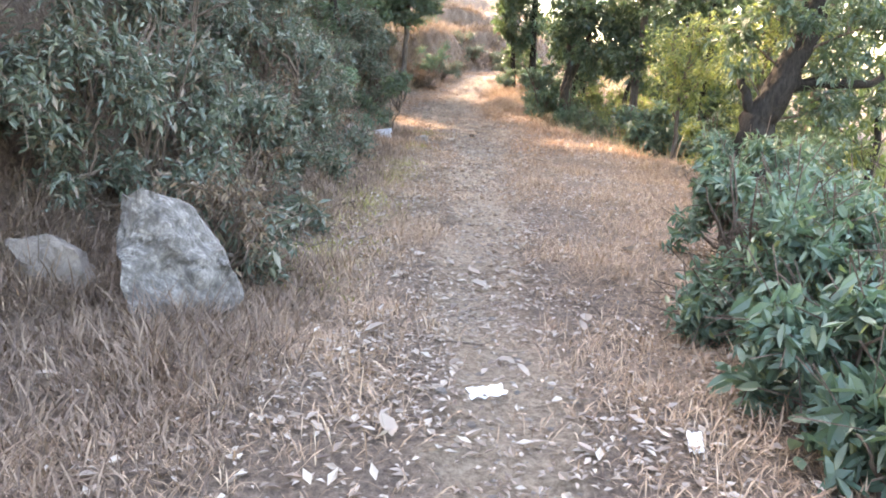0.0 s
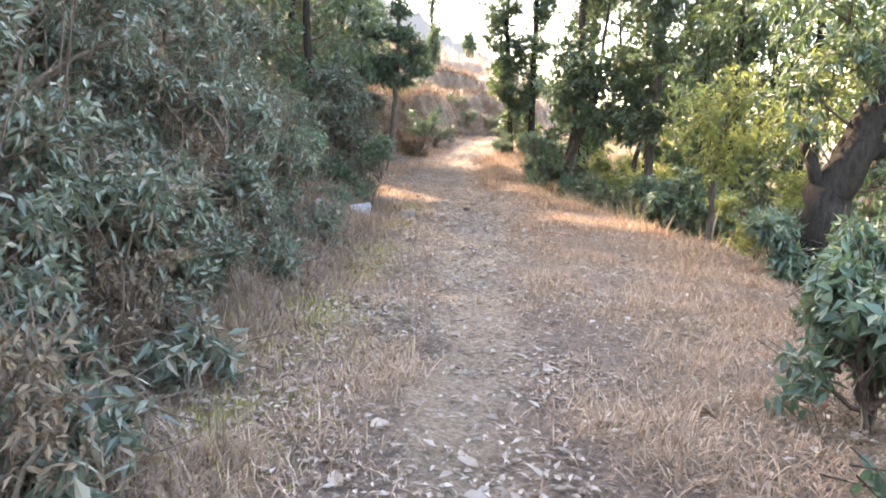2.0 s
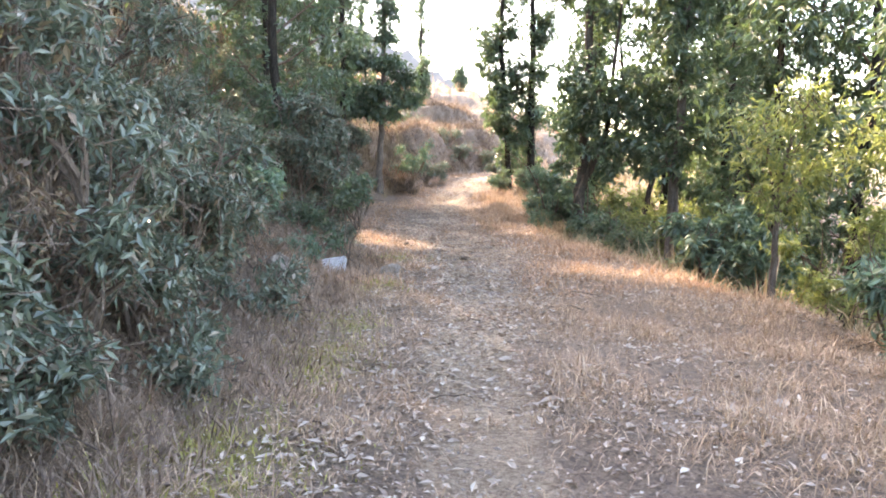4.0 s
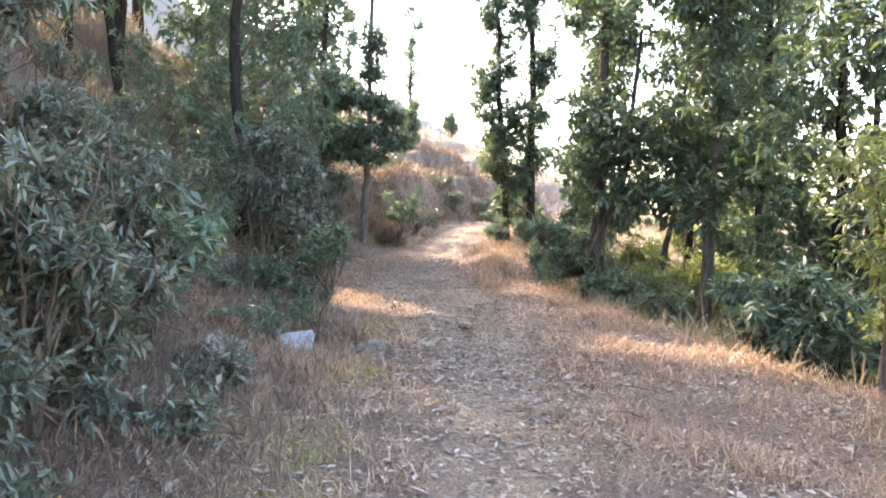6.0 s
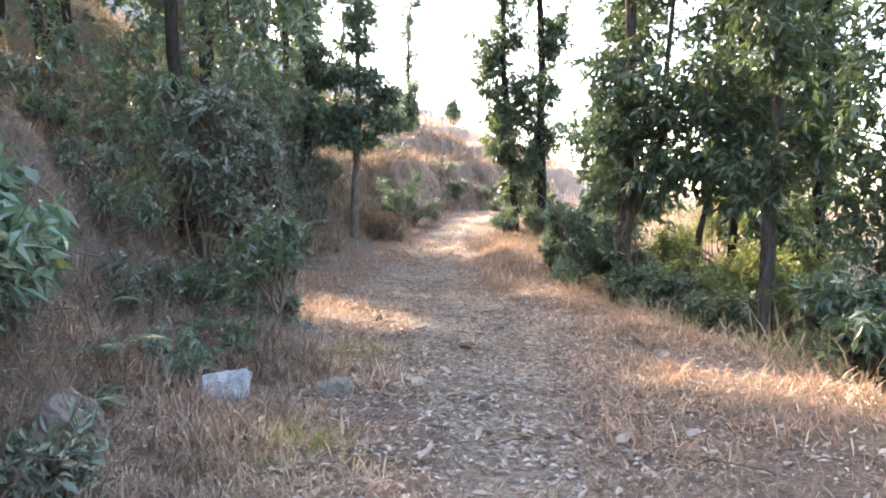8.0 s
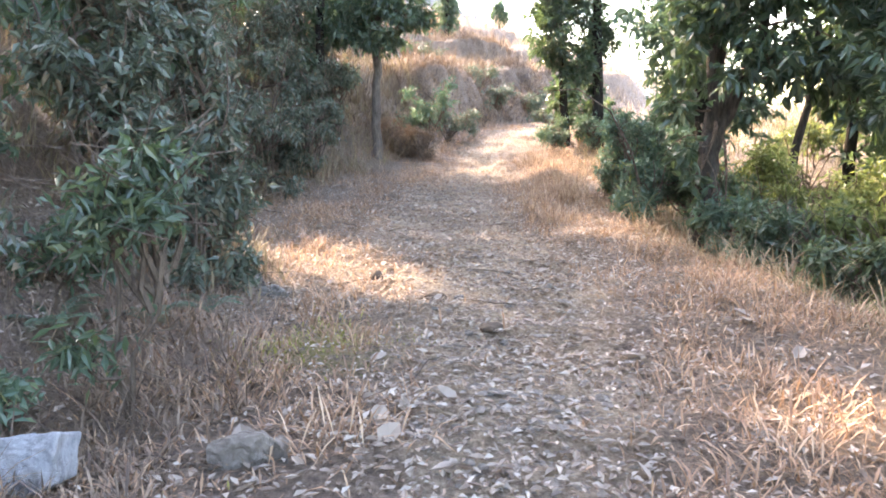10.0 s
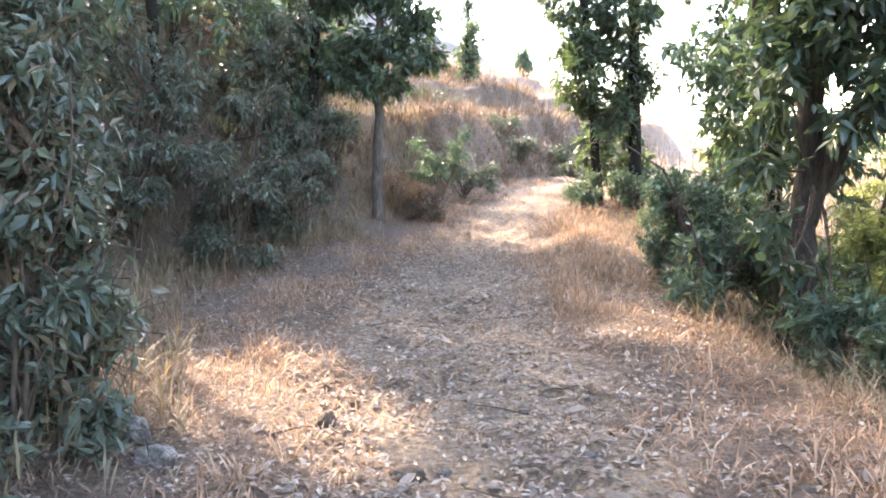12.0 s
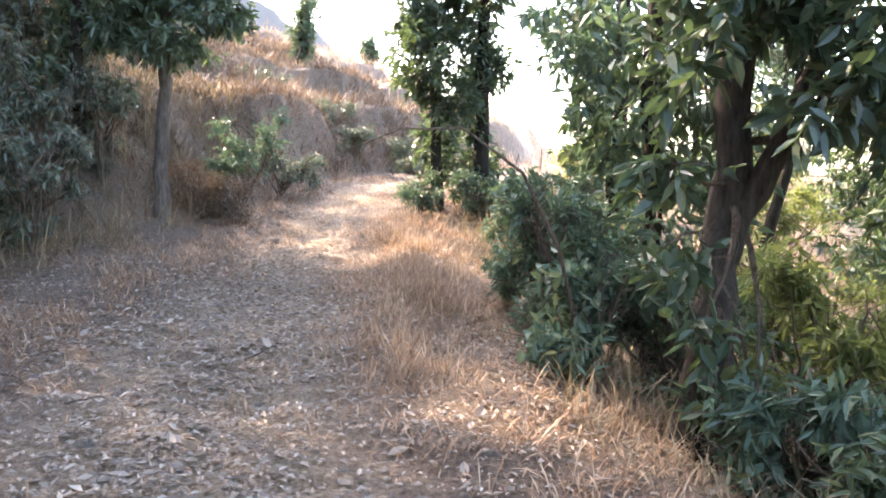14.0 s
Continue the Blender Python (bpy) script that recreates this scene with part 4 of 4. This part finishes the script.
# bank side: shrub thicket
THICKET = "dense grey-green shrub with dry stems on the bank"
for bx, by, bh, bw in ((-2.4, 6.4, 2.0, 0.9), (-1.95, 7.7, 1.1, 0.6), (-3.2, 5.6, 2.4, 1.0), (-2.7, 8.2, 2.2, 1.0), (-3.8, 7.4, 2.6, 1.2), (-2.3, 9.8, 2.2, 0.9), (-3.3, 9.6, 2.6, 1.1), (-2.5, 11.4, 2.2, 0.9), (-3.5, 11.6, 2.6, 1.2),
                       (-4.8, 9.0, 3.0, 1.4), (-4.6, 5.2, 3.0, 1.3), (-3.5, 3.6, 2.6, 1.1), (-4.8, 12.4, 3.0, 1.3), (-1.8, 6.1, 0.6, 0.45), (-2.7, 5.8, 1.2, 0.7), (-3.2, 5.0, 1.7, 0.8), (-3.9, 4.4, 2.2, 1.0), (-2.9, 13.0, 1.3, 0.7), (-3.6, 16.4, 0.6, 0.5), (-4.3, 6.2, 2.4, 1.1), (-5.4, 13.0, 1.8, 1.0),
                       (-1.95, 7.2, 1.3, 0.5), (-1.85, 8.4, 1.2, 0.5), (-1.85, 9.3, 1.7, 0.6), (-1.95, 10.4, 1.8, 0.65), (-1.9, 11.4, 1.6, 0.6), (-2.0, 12.4, 1.8, 0.65), (-2.2, 13.3, 1.2, 0.5), (-2.3, 14.2, 0.9, 0.45)):
    shrub(bx, by, bh, bw, int((330 * bw + 70) * (1 if bx > -3.4 else 0.5)), LEAF_GREY, THICKET, 0.086, width=0.36, droop=0.25, per=13, fine=False if by < 9 and bx > -2.8 else None, stems=6, group="bank thicket", lo=0.08, n=14)
for bx, by, bh, bw in ((-1.7, 18.5, 2.2, 0.62), (-2.1, 18.0, 2.2, 0.68), (-2.4, 19.2, 2.2, 0.8), (-1.75, 18.9, 1.2, 0.5)):
    shrub(bx, by, bh, bw, int(360 * bw + 60), LEAF_GREY, "tall dense bush with dull green leaves on the bank", 0.10, width=0.42, droop=0.3, per=12, fine=False, stems=5, group="bank thicket", lo=0.08, n=14)
for bx, by, bh, bw in ((-3.2, 26.2, 2.4, 0.9), (-4.2, 25.6, 2.8, 1.2), (-2.7, 27.3, 2.2, 0.7), (-5.2, 24.6, 2.6, 1.2), (-3.7, 27.6, 3.0, 1.2), (-3.0, 25.2, 1.8, 0.8), (-3.3, 28.6, 3.0, 1.0), (-2.5, 26.6, 1.4, 0.6), (-3.8, 24.2, 2.0, 0.9), (-5.4, 27.0, 3.2, 1.3), (-4.6, 29.6, 3.2, 1.3), (-2.4, 28.8, 2.0, 0.7), (-4.6, 22.9, 2.0, 1.0)):
    shrub(bx, by, bh, bw, int(265 * bw + 60), LEAF_GREY, "dark hanging thicket at the foot of the hill", 0.11, stems=7, group="dark thicket", fine=None, lo=0.1, n=14, droop=0.6)
for bx, by, bh, bw in ((-1.5, 5.2, 0.7, 0.5), (-2.2, 8.9, 0.9, 0.6), (-1.2, 29.3, 0.9, 0.6), (-0.75, 29.4, 0.7, 0.5), (-1.75, 6.9, 0.7, 0.4)):
    shrub(bx, by, bh, bw, 110, LEAF_BROWN, "withered brown shrub at the foot of the bank", 0.06, stems=14, group="withered shrubs", lo=0.15, fine=None)
shrub(-2.05, 13.55, 1.3, 0.6, 130, LEAF_FRESH, "shrub with broad pale green leaves leaning from the bank", 0.13, group="", lo=0.55, width=0.4)
shrub(-1.35, 7.0, 0.35, 0.35, 50, LEAF_GREY, "low pale-leaved plant beside the rocks", 0.12, group="")
shrub(-1.35, 5.35, 0.55, 0.4, 70, LEAF_GREY, "low pale-leaved plant behind the boulder", 0.12, group="")
shrub(-0.75, 30.3, 1.7, 0.8, 200, LEAF_FRESH, "thin yellow-green bush beside the tree", 0.09, group="", lo=0.35)
shrub(-0.3, 31.8, 0.8, 0.8, 150, LEAF_GREY, "thin yellow-green bush beside the tree", 0.09, group="", lo=0.25)
shrub(-1.12, 15.95, 1.35, 0.34, 115, LEAF_DARK, "small dark sapling growing beside the stone block", 0.09, stems=2, group="", lo=0.3)

# low plants scattered over the open bank
for bx, by, bh, mat in ((-2.4, 14.6, 0.4, LEAF_GREY), (-2.9, 15.3, 0.45, LEAF_DARK), (-2.2, 16.4, 0.4, LEAF_GREY), (-2.7, 17.0, 0.5, LEAF_DARK), (-3.3, 17.8, 0.5, LEAF_GREY), (-3.9, 18.6, 0.5, LEAF_DARK), (-3.5, 15.0, 0.5, LEAF_GREY), (-4.2, 17.0, 0.6, LEAF_GREY),
                        (-4.6, 19.6, 0.6, LEAF_GREY), (-5.2, 20.6, 0.6, LEAF_DARK), (-1.7, 15.6, 0.3, LEAF_FRESH), (-1.5, 13.2, 0.35, LEAF_GREY), (-1.9, 17.0, 0.4, LEAF_DARK), (-3.6, 20.2, 0.6, LEAF_DARK), (-1.45, 9.6, 0.3, LEAF_GREY), (-1.4, 11.9, 0.3, LEAF_GREY)):
    shrub(bx, by, bh, bh * 0.9, 60, mat, "low leafy plant among dry grass on the bank", 0.075, stems=4, group="bank plants", lo=0.3, n=6, fine=None, width=0.42)


# ferns on the foot of the bank
def fern(x, y, size, fronds):
    root = new("fern")
    root.location = (x, y, float(land(x, y)) - 0.01)
    tagged(root, "green fern with arching fronds on the bank", "fern", "ferns")
    for k in range(fronds):
        a = 6.283 * k / fronds + RNG.normal(0, 0.3)
        L = size * RNG.uniform(0.75, 1.15)
        t = np.linspace(0, 1, 27)
        out, up = L * t * (1 - 0.12 * t), L * (1.0 * t - 0.8 * t * t)
        pts = np.stack([out * math.cos(a), out * math.sin(a), up], 1)
        way = np.array((-math.sin(a), math.cos(a), 0.0))
        fwd = unit(np.gradient(pts, axis=0))
        pos = np.concatenate([pts[3:], pts[3:]])
        to = np.concatenate([fwd[3:] * 0.5 + way, fwd[3:] * 0.5 - way])
        size_of = np.tile(L * 0.17 * np.sin(np.pi * (0.12 + 0.88 * t[3:])) ** 0.8 + 0.01, 2)
        pieces = [tube(pts, np.linspace(0.004, 0.0012, 27), 4), leaves(pos, to, size_of, width=0.28, fold=0.12, bend=0.25, face_up=3.0)]
        part("frond", fast_mesh("frond", *join(pieces), LEAF_DARK), root)
    return root


for fx, fy, fs, fn in ((-1.95, 15.0, 0.62, 9), (-1.75, 14.3, 0.5, 8), (-2.3, 15.9, 0.6, 8), (-1.35, 17.7, 0.4, 7), (-1.5, 17.1, 0.45, 7), (-1.75, 16.5, 0.5, 8), (-1.7, 12.0, 0.4, 7)):
    fern(fx, fy, fs * 0.75, fn)

# bank side: trees
a_line = np.array([(0, 0, 0), (0.02, 0, 1), (0.05, 0, 2), (0.1, 0, 3.2), (0.1, 0.1, 7.0), (0.2, 0.1, 10)])
plant("tree", -1.63, 28.8, [(a_line, 0.105, 0.04)], [(0.1, -0.2, 2.35, 0.65, 0.65, 0.35), (0.75, -0.2, 2.75, 0.55, 0.55, 0.4), (-0.55, -0.1, 2.55, 0.55, 0.55, 0.4), (0.0, 0, 3.0, 0.85, 0.85, 0.4), (0.75, 0, 3.4, 0.5, 0.5, 0.4), (0.3, 0, 3.8, 0.6, 0.6, 0.4), (-0.4, 0.1, 3.9, 0.5, 0.5, 0.4), (0.1, 0, 4.6, 0.5, 0.5, 0.4), (0.2, 0, 5.4, 0.5, 0.5, 0.6), (0.15, 0, 7, 0.5, 0.5, 0.7)],
      900, 11, 0.15, LEAF_DARK, BARK_GREY, "tree with a straight grey trunk and a low round dark crown", "tree", "trees along the path", droop=0.5, fine=None, width=0.38, hollow=0.5)
column_tree(-2.75, 29.0, 9, 0.10, 1.2, 10, 0.6, 0.7, 0.5, 380, LEAF_DARK, BARK_DARK, "dark tree behind the grey trunk")
# seen bank trees, plus others beyond the view added to shade the path
for tx, ty, th, lo, tw in ((-2.7, 19.3, 8.5, 1.2, 560), (-4.9, 17.2, 9, 2.4, 460), (-5.2, 21.4, 9, 3.2, 420), (-4.9, 14.2, 8.5, 2.6, 420), (-4.2, 10.8, 8.5, 2.0, 480), (-5.4, 7.6, 8.5, 1.5, 480), (-3.6, 31.0, 9, 1.2, 480), (-6.2, 11.6, 9, 1.5, 480), (-6.6, 16.0, 9, 3.4, 300),
                       (-6.0, 23.0, 9, 3.6, 400), (-5.0, 28.5, 9, 1.5, 480), (-7.5, 19.5, 9, 3.5, 300), (-7.2, 26.5, 9, 1.5, 480), (-5.5, 33.0, 9, 1.5, 420), (-5.0, 4.0, 8, 1.5, 420),
                       (-4.4, 26.4, 9.5, 1.8, 520), (-6.2, 30.6, 9, 1.5, 480), (-3.2, 34.2, 8, 1.2, 380), (-8.2, 23.5, 9, 1.2, 420), (-8.0, 30.0, 9, 1.2, 420), (-8.2, 14.0, 9, 1.2, 420), (-7.6, 9.0, 9, 1.2, 420), (-6.4, 1.0, 8, 1.2, 420), (-5.2, 9.4, 9, 2.5, 480), (-4.5, 6.4, 8.5, 2.5, 480), (-6.9, 5.6, 9, 1.5, 420), (-5.6, 18.8, 9.5, 1.0, 540), (-6.2, 14.0, 9, 1.5, 480), (-7.2, 17.2, 9, 2.5, 480), (-7.6, 12.4, 9, 1.5, 480), (-4.0, 12.6, 8.5, 3.0, 420)):
    column_tree(tx, ty, th, 0.10, lo, 12, 1.0, 0.85, 0.95, tw * ((0.57 if ty > 21 else 0.78) if tx > -6.3 else 0.40), LEAF_DARK, BARK_DARK, "dark-trunked leafy tree on the bank, in a stand filled out for shade", (RNG.normal(0, 0.4), RNG.normal(0, 0.4)), group="hillside trees", length=0.13 if tx > -3 else 0.18, per=15 if tx > -3 else 12)

# tall trees higher up the slope, mostly unseen, added to keep sun off the path
for ty in (7.5, 9.8, 12.0, 14.4, 16.6, 18.8, 21.5, 24.2, 27.0, 30.0):
    column_tree(-8.6 + RNG.normal(0, 0.5), ty, 10.5, 0.13, 3.2, 10, 1.35, 1.1, 1.1, 170, LEAF_DARK, BARK_DARK, "tall leafy tree added high on the slope to shade the path", group="hillside trees", length=0.30)

# trees down in the valley
for tx, ty, th in ((9.5, 33, 9), (8.5, 27, 8), (10.5, 22, 8), (9.0, 17, 7.5), (12, 38, 9), (9.0, 11.5, 7), (7.0, 36, 8)):
    column_tree(tx, ty, th, 0.10, 0.8, 11, 1.1, 0.9, 1.0, 240, LEAF_SUNLIT if ty < 24 else LEAF_DARK, BARK_DARK, "leafy tree standing in the sunlit valley", group="valley trees", length=0.2)

# terraced hill beyond
for tx, ty, th, tw in ((-0.8, 47, 6.3, 130), (-0.75, 43.2, 2.2, 110), (-6, 48, 7, 200), (-9, 44, 8, 240), (-4.5, 52, 6, 180)):
    column_tree(tx, ty, th, 0.10, th * 0.3, 8, 0.42, 0.5, 0.3, tw, LEAF_DARK, BARK_DARK, "thin tree standing on the terraced hill", group="hill trees", length=0.16)
column_tree(1.75, 70, 8.8 - float(land(1.75, 70)), 0.15, 1.2, 8, 0.55, 0.7, 0.1, 200, LEAF_DARK, BARK_DARK, "narrow conical tree on the skyline", group="", length=0.25)
for bx, by, bh in ((1.0, 36.6, 0.8), (0.4, 37.4, 0.7), (1.9, 38.2, 0.6), (-1.2, 37.0, 0.5), (-3.0, 38.4, 0.6), (2.4, 37.0, 0.5)):
    shrub(bx, by, bh, 0.7, 90, LEAF_GREY, "low scrub on the hillside", 0.12, group="hill scrub", lo=0.2, fine=None)

# ---- small things on the ground ----
bow = np.array([(0, 0, 0), (-0.28, -0.1, 0.95), (-0.55, -0.1, 1.45), (-0.95, -0.12, 1.72), (-1.35, -0.1, 1.70), (-1.75, -0.1, 1.52)])
part("stem", fast_mesh("stem", *tube(bow, np.linspace(0.016, 0.004, 6), 5), TWIG, True), arch, "bare arching branch reaching over the path")


def fallen_twig(x, y, length, turn):
    pts = wander((-length / 2, 0, 0.012), (length / 2, 0, 0.02), 7, 0.012)
    ob = new("fallen_twig", fast_mesh("fallen_twig", *tube(pts, np.linspace(0.007, 0.003, 7), 5), TWIG, True))
    ob.matrix_basis = pose(x, y, float(land(x, y)) + 0.005, 0, 0, turn)
    return tagged(ob, "thin dry fallen twig lying on the path", "twig", "fallen twigs")


for _ in range(26):
    ty = RNG.uniform(3, 24)
    fallen_twig(float(path_x(ty)) + RNG.normal(0, 0.8), ty, RNG.uniform(0.2, 0.55), RNG.uniform(0, 180))


def flat_scrap(name, x, y, w, d, mat, label, category, turn=0, lift=0.012):
    bm = bmesh.new()
    bmesh.ops.create_grid(bm, x_segments=6, y_segments=4, size=0.5)
    for v in bm.verts:
        edge = 1 + 0.25 * noise.noise(Vector((v.co.x * 5 + x * 7, v.co.y * 5, y)))
        v.co = Vector((v.co.x * w * edge, v.co.y * d * edge, 0.03 * noise.noise(Vector((v.co.x * 4, v.co.y * 4, x + y))) + 0.012))
    ext = bmesh.ops.extrude_face_region(bm, geom=bm.faces[:])
    bmesh.ops.translate(bm, vec=(0, 0, 0.003), verts=[g for g in ext["geom"] if isinstance(g, bmesh.types.BMVert)])
    bmesh.ops.recalc_face_normals(bm, faces=bm.faces[:])
    me = bpy.data.meshes.new(name)
    bm.to_mesh(me)
    bm.free()
    me.materials.append(mat)
    ob = new(name, me)
    ob.matrix_basis = pose(x, y, float(land(x, y)) + lift, 4, -3, turn)
    return tagged(ob, label, category)


flat_scrap("paper_scrap", 0.23, 3.5, 0.17, 0.10, PAPER, "crumpled scrap of white paper lying on dry leaves", "litter", 15)
flat_scrap("paper_scrap", 1.06, 3.0, 0.06, 0.17, PAPER, "twisted strip of white paper in the grass", "litter", -12)
rock(1.30, 19.45, (0.10, 0.08, 0.05), CLOD, "dark clod of earth on the path", 0, 21, 0.3, 0.3)
rock(0.12, 18.75, (0.09, 0.07, 0.045), CLOD, "dark tuft of earth on the path", 30, 22, 0.3, 0.35)
rock(-0.45, 19.5, (0.06, 0.05, 0.06), CLOD, "small dark stone in the sunlit grass", 60, 23, 0.25, 0.2)
rock(0.55, 17.9, (0.08, 0.06, 0.04), CLOD, "dark clod of earth on the path", 10, 24, 0.3, 0.3)

# more growth along the brink
column_tree(5.7, 18.4, 9.5, 0.09, 1.6, 11, 0.95, 0.8, 0.8, 420, LEAF_DARK, BARK_DARK, "leafy tree below the brink")
column_tree(5.2, 23.0, 10, 0.09, 2.6, 10, 0.9, 0.8, 0.8, 380, LEAF_DARK, BARK_DARK, "leafy tree below the brink")
for tx, ty, th in ((7.4, 24.6, 8), (8.9, 28.6, 8), (6.9, 19.6, 7)):
    column_tree(tx, ty, th, 0.09, 0.4, 12, 0.9, 0.8, 0.8, 330, LEAF_DARK, BARK_DARK, "leafy tree on the slope below the brink", group="valley trees", length=0.16)
